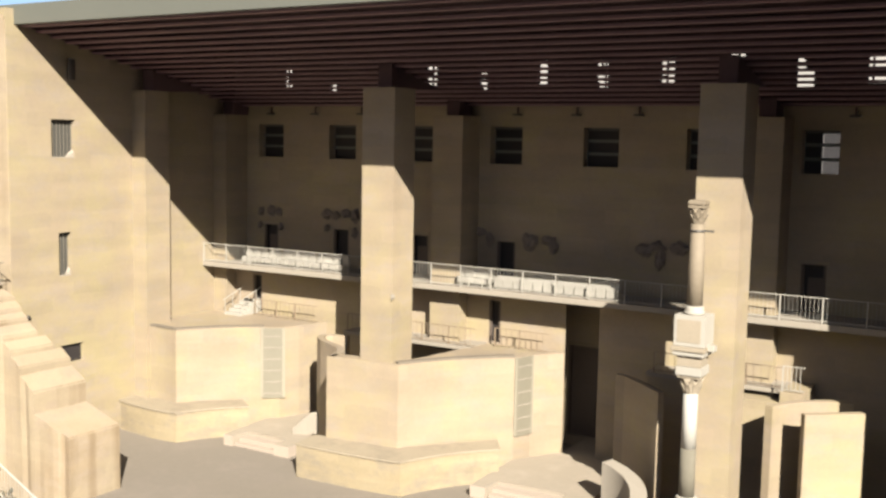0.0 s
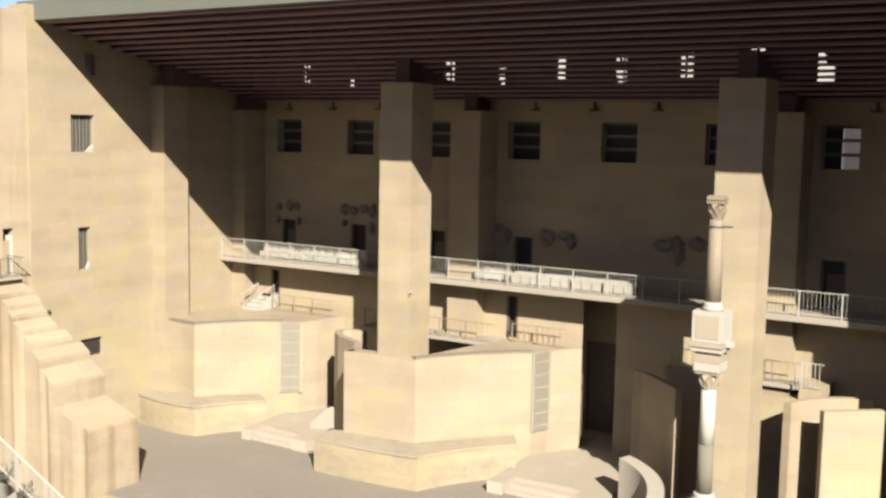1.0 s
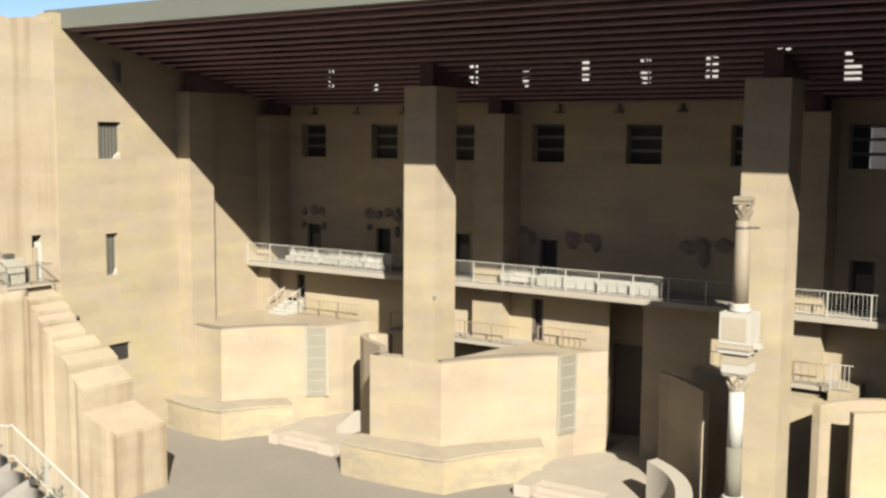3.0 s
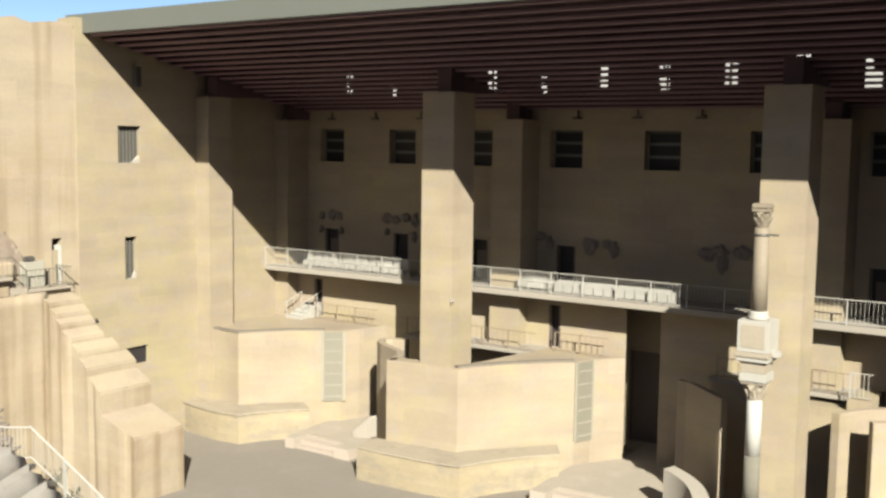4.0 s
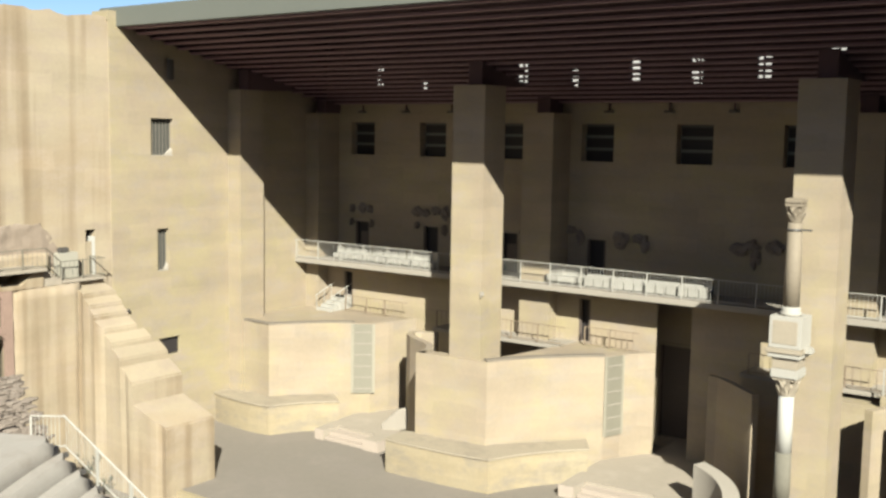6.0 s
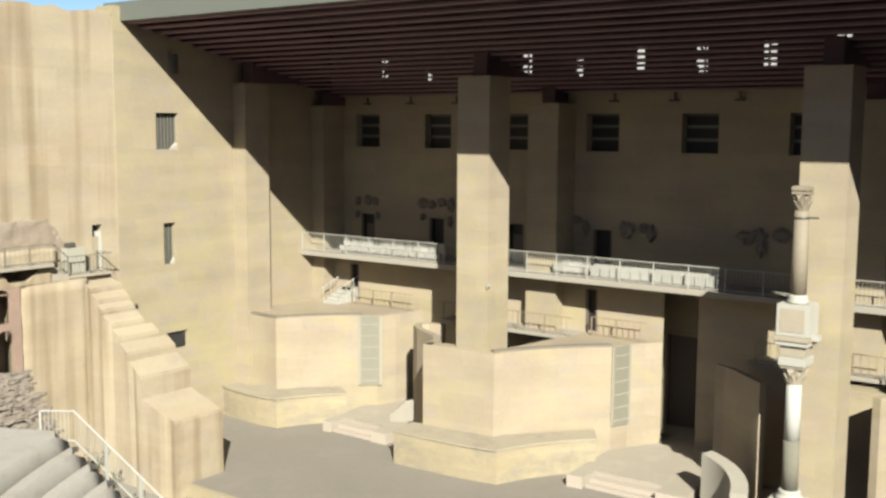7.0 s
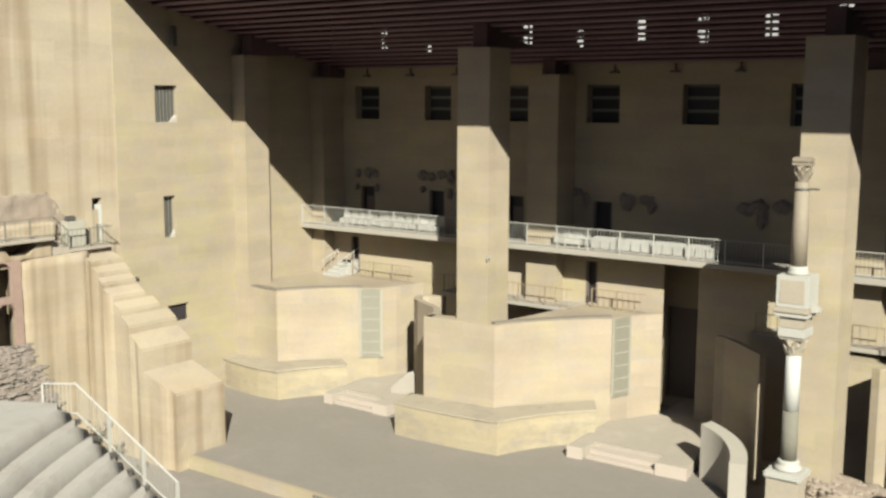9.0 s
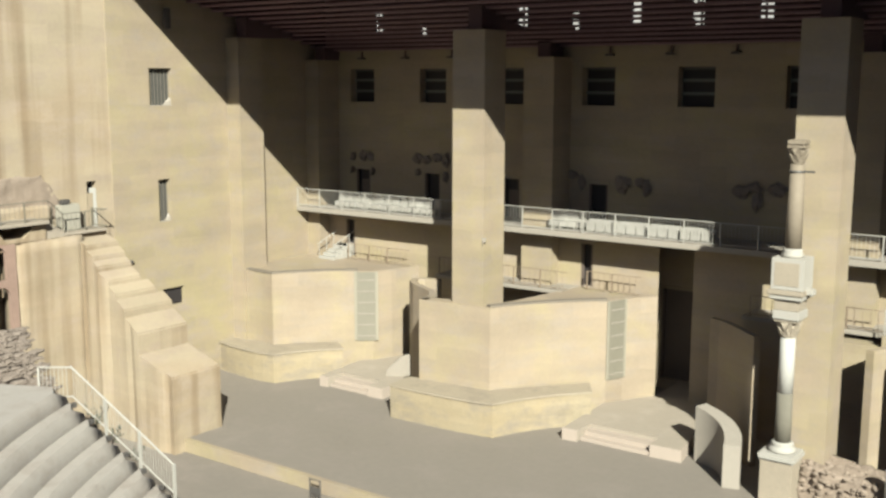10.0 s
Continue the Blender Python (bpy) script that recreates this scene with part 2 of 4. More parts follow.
def wall_sheet(axis, at, thick, span, height, holes):
    """A wall in the plane axis=at, thick towards +axis, with rectangular holes (a0, a1, z0, z1) right through it."""
    us = sorted({span[0], span[1], *(h[0] for h in holes), *(h[1] for h in holes)})
    zs = sorted({height[0], height[1], *(h[2] for h in holes), *(h[3] for h in holes)})
    bm = bmesh.new()

    def solid(i, j):
        if not (0 <= i < len(us) - 1 and 0 <= j < len(zs) - 1):
            return False
        u, z = (us[i] + us[i + 1]) / 2, (zs[j] + zs[j + 1]) / 2
        return not any(h[0] < u < h[1] and h[2] < z < h[3] for h in holes)
    memo = {}

    def vert(i, j, k):
        key = (i, j, k)
        if key not in memo:
            w = at + (thick if k else 0)
            memo[key] = bm.verts.new((w, us[i], zs[j]) if axis == "x" else (us[i], w, zs[j]))
        return memo[key]
    for i in range(len(us) - 1):
        for j in range(len(zs) - 1):
            if not solid(i, j):
                continue
            for k in (0, 1):
                bm.faces.new((vert(i, j, k), vert(i + 1, j, k), vert(i + 1, j + 1, k), vert(i, j + 1, k)))
            for di, dj, a, b in ((-1, 0, (i, j), (i, j + 1)), (1, 0, (i + 1, j), (i + 1, j + 1)), (0, -1, (i, j), (i + 1, j)), (0, 1, (i, j + 1), (i + 1, j + 1))):
                if not solid(i + di, j + dj):
                    bm.faces.new((vert(*a, 0), vert(*b, 0), vert(*b, 1), vert(*a, 1)))
    return bm


def slab_yz(points, x0, x1):
    """A slab between x0 and x1 with an outline of (y, z) points."""
    bm = bmesh.new()
    a = [bm.verts.new((x0, y, z)) for y, z in points]
    b = [bm.verts.new((x1, y, z)) for y, z in points]
    bm.faces.new(a)
    bm.faces.new(b)
    for i in range(len(points)):
        k = (i + 1) % len(points)
        bm.faces.new((a[i], a[k], b[k], b[i]))
    return bm


def worn(bm, cell, amount, scale=1.3):
    """Cuts a shape into cells and wears its faces and edges unevenly."""
    lo = [min(v.co[i] for v in bm.verts) for i in range(3)]
    hi = [max(v.co[i] for v in bm.verts) for i in range(3)]
    for i in range(3):
        n = int((hi[i] - lo[i]) / cell)
        for k in range(1, n):
            nrm = [0, 0, 0]
            nrm[i] = 1
            at = [0, 0, 0]
            at[i] = lo[i] + (hi[i] - lo[i]) * k / n
            bmesh.ops.bisect_plane(bm, geom=list(bm.verts) + list(bm.edges) + list(bm.faces), plane_co=at, plane_no=nrm)
    o = Vector((lo[0] * 3.1, 5.0, 2.0))
    for v in bm.verts:
        v.co += noise.noise_vector(v.co * scale + o) * amount + noise.noise_vector(v.co * scale * 3.3 + o) * amount * 0.45
    for f in bm.faces:
        f.smooth = True
    return bm


def structure(name, bm, mat, label, category):
    return tagged(finish(name, bm, mat), label, category, kind="structure")


# ---- the large structure ----
XL, YP, YB, T, POD = -43.91, 40.0, 48.1, 5.64, 1.66
BAY, PW = 15.98, 1.78
PILLARS = [-28.59, -12.61]
XR, XC = 5.7, -3.3
ROOF_F, ROOF_B = (32.8, 21.2), (48.3, 17.75)


def roof_z(y):
    return ROOF_F[1] + (y - ROOF_F[0]) * (ROOF_B[1] - ROOF_F[1]) / (ROOF_B[0] - ROOF_F[0])


structure("ground", box((-900, -900, -1.2), (900, 900, -0.75)), EARTH, "dry earth ground round the theatre", "ground")
structure("orchestra_floor", box((-60, 2, -0.7), (20, 30.1, -0.6)), STAGE, "grey paved orchestra floor before the stage", "floor")
structure("stage_floor", box((-44.4, 30.15, -0.6), (20, 52, 0.0)), STAGE, "smooth grey stage floor", "floor")

structure("wall_west", wall_sheet("x", XL - 1.3, 1.3, (32.3, 49.3), (-0.6, 21.95), [(34.77, 36.2, 14.83, 16.76), (35.1, 35.85, 8.8, 11.03), (35.1, 36.5, 4.25, 5.2)]), STUCCO, "tall ochre side wall of the stage house with barred windows", "wall")
structure("wall_west_old", wall_sheet("x", XL - 1.35, 1.3, (22.0, 32.3), (-0.6, 21.4), [(30.8, 31.35, 8.95, 11.25)]), OLDWALL, "streaked old side wall with a narrow doorway", "wall")
WINX = [-41.95 + 5.25 * i for i in range(9)]
back_holes = [(x, x + (1.6 if i == 6 else 1.87), 14.9, 16.83) for i, x in enumerate(WINX)]
LOWY = 47.1
low_holes = [(x, x + 0.68, 5.70, 7.9) for x in (-41.55, -25.5)]
DOORX = [-41.55, -36.35, -31.0, -25.67, -10.2]
ATTIC = [-39.95 + 3.268 * i - 0.29 * max(0, i - 8) for i in range(11)]
ATTIC_SIZE = [(0.50, 18.95, 20.15), (0.45, 18.75, 19.45), (0.5, 18.85, 19.9), (0.60, 18.75, 20.1), (0.52, 18.75, 19.6), (0.58, 19.0, 20.15), (0.58, 18.8, 20.15), (0.64, 18.95, 20.15), (0.66, 19.05, 20.25), (0.80, 18.7, 20.05), (0.9, 18.85, 20.0)]
back_holes += [(x, x + 1.08, 8.7, 10.88) for x in DOORX]
structure("wall_back", wall_sheet("y", YB, 1.2, (XL, XR), (8.42, 17.95), back_holes), STUCCO, "ochre back wall of the stage house with high windows and doors", "wall")
structure("attic_wall", wall_sheet("y", YB, 0.15, (XL, XR), (17.952, 21.9), [(x, x + w, z0, z1) for x, (w, z0, z1) in zip(ATTIC, ATTIC_SIZE)]), DECK, "dark boarded attic wall with a row of small openings", "wall")
structure("attic_lining", slab_yz([(33.0, 21.26), (48.09, 18.0), (48.09, 21.89), (33.0, 21.89)], XL + 0.005, XL + 0.03), DECK, "dark boarded lining of the attic", "wall")
structure("wall_back_low", wall_sheet("y", LOWY, 2.2, (XL, -22.4), (-0.6, 8.41), low_holes), STUCCO, "lower ochre back wall under the balcony", "wall")
structure("wall_back_low_east", wall_sheet("y", LOWY, 2.2, (-19.36, XR), (-0.6, 8.41), []), STUCCO, "lower ochre back wall beyond the middle door", "wall")
structure("splayed_jamb", prism([(-22.398, LOWY), (-21.15, LOWY), (-22.3, 49.3), (-22.398, 49.3)], 0.0, 8.41), STUCCO, "splayed ochre jamb of the middle door recess", "wall")
structure("terrace_wall_east", box((-16.2, 45.36, 0.0), (-12.62, LOWY - 0.002, 5.498)), STUCCO, "shaded wall under the terrace", "wall")
rnd = random.Random(3)
jag = [(32.25 - 0.45 * k, 21.4 + 0.2 + 0.16 * noise.noise(Vector((k * 0.31, 0.2, 0))) + rnd.uniform(-0.06, 0.06)) for k in range(23)]
structure("wall_west_top", slab_yz([(32.25, 21.402)] + jag + [(jag[-1][0], 21.402)], XL - 1.3, XL - 0.08), OLDWALL, "uneven worn top of the old side wall", "wall")
structure("wall_back_recess", wall_sheet("y", 50.4, 1.2, (-23.1, -19.1), (-0.6, 8.4), [(-22.4, -20.6, 0.5, 5.4)]), STUCCO, "shaded wall at the back of the middle door recess", "wall")
structure("recess_side_west", box((-23.1, 49.31, -0.6), (-22.7, 50.39, 8.4)), STUCCO, "side of the middle door recess", "wall")
structure("recess_side_east", box((-19.359, 49.31, -0.6), (-19.1, 50.39, 8.4)), STUCCO, "side of the middle door recess", "wall")
structure("recess_lid", box((-22.7, YB + 0.01, 8.415), (-19.1, 51.6, 8.69)), CONCRETE, "concrete slab over the middle door recess", "ceiling")
# walls out of view, added to close the right end and cut its light
structure("wall_cross", wall_sheet("x", XC, 0.8, (40.0, YB - 0.01), (0.0, 18.4), []), STUCCO, "unseen ochre cross wall that closes the stage house", "wall")
structure("wall_east", wall_sheet("x", XR, 1.3, (32.3, 49.3), (-0.6, 21.95), []), STUCCO, "unseen side wall added at the far end of the stage house", "wall")

# roof: flat deck over an attic, with a sloping slatted ceiling below
structure("roof_deck", box((XL + 0.01, 33.01, 21.9), (XR - 0.01, 49.35, 22.1)), DECK, "dark boarded flat roof deck over the slatted ceiling", "roof")
structure("roof_fascia", box((XL - 1.32, 32.75, 21.2), (XR + 1.3, 33.0, 22.15), 0.02), FASCIA, "grey metal fascia along the roof edge", "trim")
bm = bmesh.new()
y = 33.1
while y < 48.0:
    z = roof_z(y)
    for lo, hi in (((XL + 0.03, y, z - 0.02), (XR - 0.05, y + 0.45, z + 0.085)),):
        add_box(bm, lo, hi)
    y += 0.85
structure("ceiling", bm, SLAT, "sloping ceiling of dark red-brown slats", "ceiling")


# pillars of the front row, and the engaged ones
def pillar(name, x0, x1, y0, y1, z1, label, z0=0.0):
    p = thing(name, (x0, y0, 0), label, "pillar", "pillars of the stage house")
    n = 2
    for k in range(n):
        za, zb = z0 + (z1 - z0) * k / n, z0 + (z1 - z0) * (k + 1) / n
        part("shaft_block", box((0, 0, za), (x1 - x0, y1 - y0, zb), 0.004), STUCCO, p)
    back = min(4.6, YB - 0.02 - y0)
    rise = [roof_z(y0 + d) for d in (0.45, back)]
    side = min(0.55, (x1 - x0) * 0.4)
    part("bearing", slab_yz([(0.45, z1), (min(1.75, y1 - y0), z1), (back, min(rise[1] - 0.02, z1 + 0.3) if back > 2.5 else rise[1] - 0.1), (back, rise[1] + 0.05), (0.45, rise[0] + 0.05)], side, side + 0.75), DECK, p, "dark steel roof bearing running back")
    return p


pillar("pillar", XL, -42.92, YP, YP + 1.76, 18.45, "engaged square ochre pillar on the side wall")
for x in PILLARS:
    pillar("pillar", x, x + PW, YP, YP + 1.76, 18.45, "square ochre pillar carrying the roof")
for x in [XL] + PILLARS:
    pillar("back_pilaster", x, x + (PW if x > XL else 1.0), 46.25, YB, 17.35, "square ochre pilaster against the back wall")

hook = thing("iron_hook", (-26.76, YP, 8.82), "small rusty iron hook fixed to the pillar", "hook")
part("plate", box((-0.12, -0.03, -0.1), (0.12, -0.004, 0.1), 0.01), CONCRETE, hook)
part("stem", add_tube(bmesh.new(), (0, -0.03, 0), (0, -0.10, -0.05), 0.03), COPING, hook)
part("tip", add_tube(bmesh.new(), (0, -0.10, -0.03), (0, -0.10, -0.18), 0.03), COPING, hook)

# balcony and the terrace under it
structure("balcony", box((XL, 45.3, 8.42), (XC, YB, 8.70), 0.02), CONCRETE, "pale concrete balcony slab along the back wall", "balcony")
structure("terrace_slab", box((-33.5, 45.3, 5.50), (-25.6, LOWY - 0.005, 5.68)), CONCRETE, "concrete terrace slab behind the stage front", "floor")

# stage front: prows on podiums
def stage_front(name, front, thick, label, podium):
    f = thing(name, (front[0][0], front[0][1], 0), label, "stage wall")
    here = lambda pts: [(x - front[0][0], y - front[0][1]) for x, y in pts]
    part("wall", prism(here(front), 0.0, T, 0.02), STUCCO, f)
    part("podium", prism(here(podium), 0.0, POD - 0.12, 0.02), PODIUM, f, "ashlar podium of mottled stone")
    mid = Vector((sum(p[0] for p in podium) / len(podium), sum(p[1] for p in podium) / len(podium) + 1.5))
    lip = [tuple(Vector(p) + (Vector(p) - mid).normalized() * 0.07) for p in podium]
    part("ledge", prism(here(lip), POD - 0.118, POD - 0.02, 0.025), LEDGE, f, "worn pale stone ledge")
    return f


front_a = [(XL, 40.2)] + arc((-42.8, 40.2), (-40.84, 40.1), 0.05, 4) + arc((-40.84, 40.1), (-37.67, 43.57), 0.25, 8)[1:] + [(-36.96, 44.1), (-36.5, 45.2), (-36.2, 46.4), (-36.0, LOWY - 0.005), (XL, LOWY - 0.005)]
pod_a = [(XL, 38.9)] + arc((XL + 0.1, 38.9), (-39.42, 38.68), -0.2, 6) + arc((-39.42, 38.68), (-37.2, 41.8), 0.3, 6)[1:] + [(-38.55, 42.75), (-41, 40.2), (XL, 40.3)]
stage_front("prow_wall", front_a, 0.5, "angled ochre stage wall with a prow on a podium", pod_a)
front_b = [(-30.26, 39.55), (-26.37, 39.97)] + arc((-26.37, 39.97), (-22.67, 44.64), 0.25, 8)[1:] + [(-22.31, 45.74), (-21.6, 46.6), (-21.15, LOWY - 0.005), (-25.6, LOWY - 0.005), (-25.8, 45.28), (-26.3, 42.2), (-26.6, 41.0), (-30.2, 40.2)]
pod_b = arc((-30.78, 37.93), (-25.1, 38.32), -0.1, 6) + arc((-25.1, 38.32), (-22.35, 42.6), 0.35, 8)[1:] + [(-23.25, 43.95), (-26.4, 40.1), (-30.3, 39.7), (-30.9, 39.6)]
stage_front("prow_wall", front_b, 0.5, "angled ochre stage wall with a prow on a podium", pod_b)

# landings with steps
def landing(outline, steps, label, facings):
    l = thing("stage_landing", (outline[0][0], outline[0][1], 0), label, "landing")
    part("platform", prism([(x - outline[0][0], y - outline[0][1]) for x, y in outline], 0.0, 0.55, 0.02), LANDING, l)
    # thin pale facings, added to brighten the sunlit front faces by colour
    for line in facings:
        part("edge_stone", ribbon([(x - outline[0][0], y - outline[0][1]) for x, y in line], 0.03, 0.0, 0.545), PALESTEP, l, "thin pale pinkish facing that brightens the landing front")
    x0, x1, yf = steps
    for i in range(2):
        part("step", box((x0 - outline[0][0] + 0.005, yf - outline[0][1] + 0.38 * i, 0.0), (x1 - outline[0][0] - 0.005, yf - outline[0][1] + 1.15, 0.18 * (i + 1)), 0.015), PALESTEP, l, "pale pinkish stone step")
    return l


landing([(-22.5, 40.15), (-21.75, 40.2), (-21.7, 41.4), (-18.35, 41.55), (-18.3, 40.42), (-16.9, 40.5), (-17.3, 43.14), (-17.6, 45.0), (-17.6, 47.09), (-19.37, 47.09), (-19.37, 50.3), (-21.18, 50.3), (-21.18, 47.2), (-22.7, 44.5)], (-21.72, -18.35, 40.42), "pale stone landing with steps up to the middle door", [[(-22.5, 40.15), (-21.75, 40.2)], [(-18.3, 40.42), (-16.9, 40.5), (-17.3, 43.14)]])
landing([(-37.2, 39.9), (-36.6, 39.9), (-36.55, 41.1), (-33.95, 41.05), (-33.9, 39.95), (-32.94, 39.95), (-33.0, 41.3), (-34.0, 44.0), (-34.2, 47), (-36.1, 47), (-37.5, 43.4)], (-36.56, -33.94, 39.98), "pale stone landing with steps up to the side door", [[(-37.2, 39.9), (-36.6, 39.9)], [(-33.9, 39.95), (-32.94, 39.95), (-33.0, 41.3)]])

# curled walls at the doors
structure("curled_wall", ribbon([(-30.2, 39.6), (-30.45, 40.6), (-31.1, 41.5), (-32.0, 42.0), (-32.9, 42.5), (-33.6, 43.1), (-33.9, 43.8), (-33.4, 44.3), (-32.5, 44.5)], 0.35, 0.0, T), STUCCO, "curled ochre wall end beside the side door", "wall")
structure("curled_wall_middle", ribbon([(-17.25, 44.10), (-16.75, 43.92), (-16.2, 43.48), (-15.6, 42.93), (-15.0, 42.34), (-14.42, 41.80)], -0.3, 0.0, T), STUCCO, "curled ochre wall in shade beside the middle door", "wall")
structure("panel_wall", prism([(-8.38, 41.66), (-6.36, 43.3), (-6.58, 43.57), (-8.6, 41.93)], 0.0, T, 0.02), STUCCO, "flat ochre panel wall", "wall")
low = thing("low_curved_wall", (-16.55, 41.1, 0), "low curved concrete wall beside the stage steps", "wall")
curve = arc((0, 0), (2.1, -2.2), 0.45, 20)
part("wall", ribbon(curve, -0.68, 0.0, [2.45 - 0.032 * i - 0.002 * abs(10 - i) for i in range(21)]), CONCRETE, low)

# old stepped wall
steps = thing("stepped_wall", (XL, 29.3, 0), "old stepped wall with broad weathered treads", "ruined wall")
noses = [(0.89, 8.88), (1.82, 8.42), (2.29, 7.92), (2.68, 7.50), (3.26, 6.90), (3.81, 6.32), (4.44, 5.68), (5.41, 4.71), (7.60, 3.00)]
back, above = 0.05, 8.95
for x, top in noses:
    high = top + (0.62 if x < 7 else 0.42) * (above - top)
    wide = 2.84 - 1.0 * min(1.0, max(0.0, (top - 5.6) / 1.4))
    bm = add_prism(bmesh.new(), [(back, -0.6), (x, -0.6), (x, top), (back, high)], 0.0, wide)
    bm.transform(Matrix(((1, 0, 0, 0), (0, 0, 1, 0), (0, 1, 0, 0), (0, 0, 0, 1))))
    nose = [e for e in bm.edges if all(v.co.z > 0 and v.co.x > x - 0.01 for v in e.verts)]
    bmesh.ops.bevel(bm, geom=nose, offset=0.06, segments=2, affect="EDGES")
    worn(bm, 0.3, 0.018)
    for v in bm.verts:
        if v.co.y < 0.5:
            v.co.y += 0.13 * noise.noise(Vector((v.co.x * 1.5, 0.4, v.co.z * 0.05))) + 0.05 * noise.noise(Vector((v.co.x * 5.0, 1.4, v.co.z * 0.1)))
    for f in bm.faces:
        f.smooth = False
    part("step_block", bm, OLDWALL, steps)
    back, above = x, top


# terrace block beyond the middle door
structure("terrace_block", box((-12.6, 44.62, 0.0), (-9.1, LOWY - 0.005, 5.25), 0.02), STUCCO, "ochre wall block carrying the terrace", "wall")
structure("terrace_block_top", box((-10.08, 44.625, 5.252), (-9.105, LOWY - 0.006, 5.74), 0.02), STUCCO, "raised ochre end of the terrace block", "wall")
structure("terrace_slab_east", box((-16.25, 45.3, 5.50), (-10.1, LOWY - 0.005, 5.68)), CONCRETE, "concrete terrace slab behind the stage front", "floor")
structure("curved_wall_east", ribbon(arc((-9.75, 42.15), (-7.1, 44.7), 0.5, 20), -0.35, 0.0, T + 0.02), STUCCO, "curved ochre wall behind the panel", "wall")

# window bars, near-black panes and leaves
def wall_window(x, open_half):
    w = tagged(thing("window", (x, YB, 14.9), "square window with three dark panes and grey bars", "window", "high windows of the back wall"), kind="structure")
    right = 1.58 if open_half else 1.85
    for z in (0.60, 1.24):
        part("bar", box((0.02, 0.42, z - 0.03), (right, 0.52, z + 0.12)), FASCIA, w)
    part("head_bar", box((0.02, 0.42, 1.80), (right, 0.52, 1.925)), DARK, w)
    # opaque near-black panes close the window
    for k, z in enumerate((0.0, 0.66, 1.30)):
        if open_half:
            part("pane", box((0.02, 0.55, z), (0.78, 0.58, z + 0.63)), NEARBLACK, w)
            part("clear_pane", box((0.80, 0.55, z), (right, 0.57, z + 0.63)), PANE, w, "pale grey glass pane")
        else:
            part("pane", box((0.02, 0.55, z), (right + 0.02, 0.58, z + 0.63)), NEARBLACK, w)
    return w


for i, x in enumerate(WINX):
    wall_window(x, i == 6)
def attic_window(x, w, z0, z1, upright, boards, strut):
    """An opening of the attic wall: one upright, boards across parts of it and here and there a strut."""
    win = tagged(thing("attic_window", (x, YB, z0), "small open attic window crossed by dark boards", "window", "attic windows"), kind="structure")
    h = z1 - z0
    part("bar", box((w * upright, -0.12, -0.05), (w * upright + 0.09, -0.04, h + 0.05)), DECK, win)
    for a, b, c, d in boards:
        part("board", box((w * a - 0.02, -0.035, h * c), (w * b + 0.02, -0.004, h * d)), DECK, win)
    if strut:
        part("strut", add_tube(bmesh.new(), (w * 0.35, -0.2, h * 1.02), (w * 1.1, -0.2, h * 0.45), 0.07, 6), DECK, win)
    return win


BOARDS = [[(0.0, 1.0, 0.52, 0.74), (0.6, 1.0, 0.25, 0.55)], [(0.6, 1.0, 0.5, 1.0)], [(0.0, 0.5, 0.3, 0.6)], [(0.0, 0.62, 0.55, 0.72), (0.75, 1.0, 0.45, 0.6)], [(0.0, 1.0, 0.62, 0.80), (0.0, 0.4, 0.0, 0.2)], [(0.0, 1.0, 0.30, 0.42), (0.0, 0.3, 0.6, 0.8)], [(0.0, 1.0, 0.42, 0.72), (0.0, 0.25, 0.0, 0.2)], [(0.0, 1.0, 0.34, 0.52), (0.0, 0.45, 0.18, 0.30), (0.55, 1.0, 0.66, 0.8)], [(0.0, 0.6, 0.0, 0.5), (0.5, 1.0, 0.62, 0.8)], [(0.5, 1.0, 0.55, 1.0), (0.0, 1.0, 0.68, 0.82)], [(0.0, 1.0, 0.34, 0.62)]]
for i, (x, (w, z0, z1)) in enumerate(zip(ATTIC, ATTIC_SIZE)):
    attic_window(x, w, z0, z1, (0.62, 0.35, 0.5, 0.66, 0.9, 0.22, 0.8, 0.45, 0.55, 0.95, 0.18)[i], BOARDS[i], i in (6, 9))


def wall_door(x, z, w, h, label, frame_mat, ajar=False, leaf=NEARBLACK):
    d = tagged(thing("door", (x, YB, z), label, "door", "doors of the back wall"), kind="structure")
    # default leaf is near-black; in open doorways it stands for unlit depth
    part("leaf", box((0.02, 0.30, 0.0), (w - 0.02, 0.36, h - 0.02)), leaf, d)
    part("lintel", box((-0.12, -0.06, h), (w + 0.12, 0.1, h + 0.16), 0.015), frame_mat, d)
    for xx in (0.004, w - 0.124):
        part("jamb", box((xx, 0.06, 0.0), (xx + 0.12, 0.2, h - 0.004)), DOORBROWN, d)
    if ajar:
        part("screen", box((0.26, 0.22, 0.0), (w - 0.14, 0.26, h * 0.72), 0.01), DOORBROWN, d, "brown panel in the doorway")
    part("handle", box((w - 0.24, 0.26, 1.0), (w - 0.20, 0.30, 1.15)), FASCIA, d)
    return d


for i, x in enumerate(DOORX):
    wall_door(x, 8.7, 1.08, 2.18, "dark doorway with a brown lower panel on the balcony" if i in (0, 2, 4) else "dark door in a plain stone surround on the balcony", STUCCO, i in (0, 2, 4))
for x in (-41.55, -25.5):
    wall_door(x, 5.7, 0.68, 2.2, "dark narrow door on the terrace", STUCCO).location.y = LOWY
wall_door(-22.4, 0.5, 1.8, 4.9, "tall dark door in the middle recess", STUCCO, leaf=DOORBROWN).location.y = 50.4

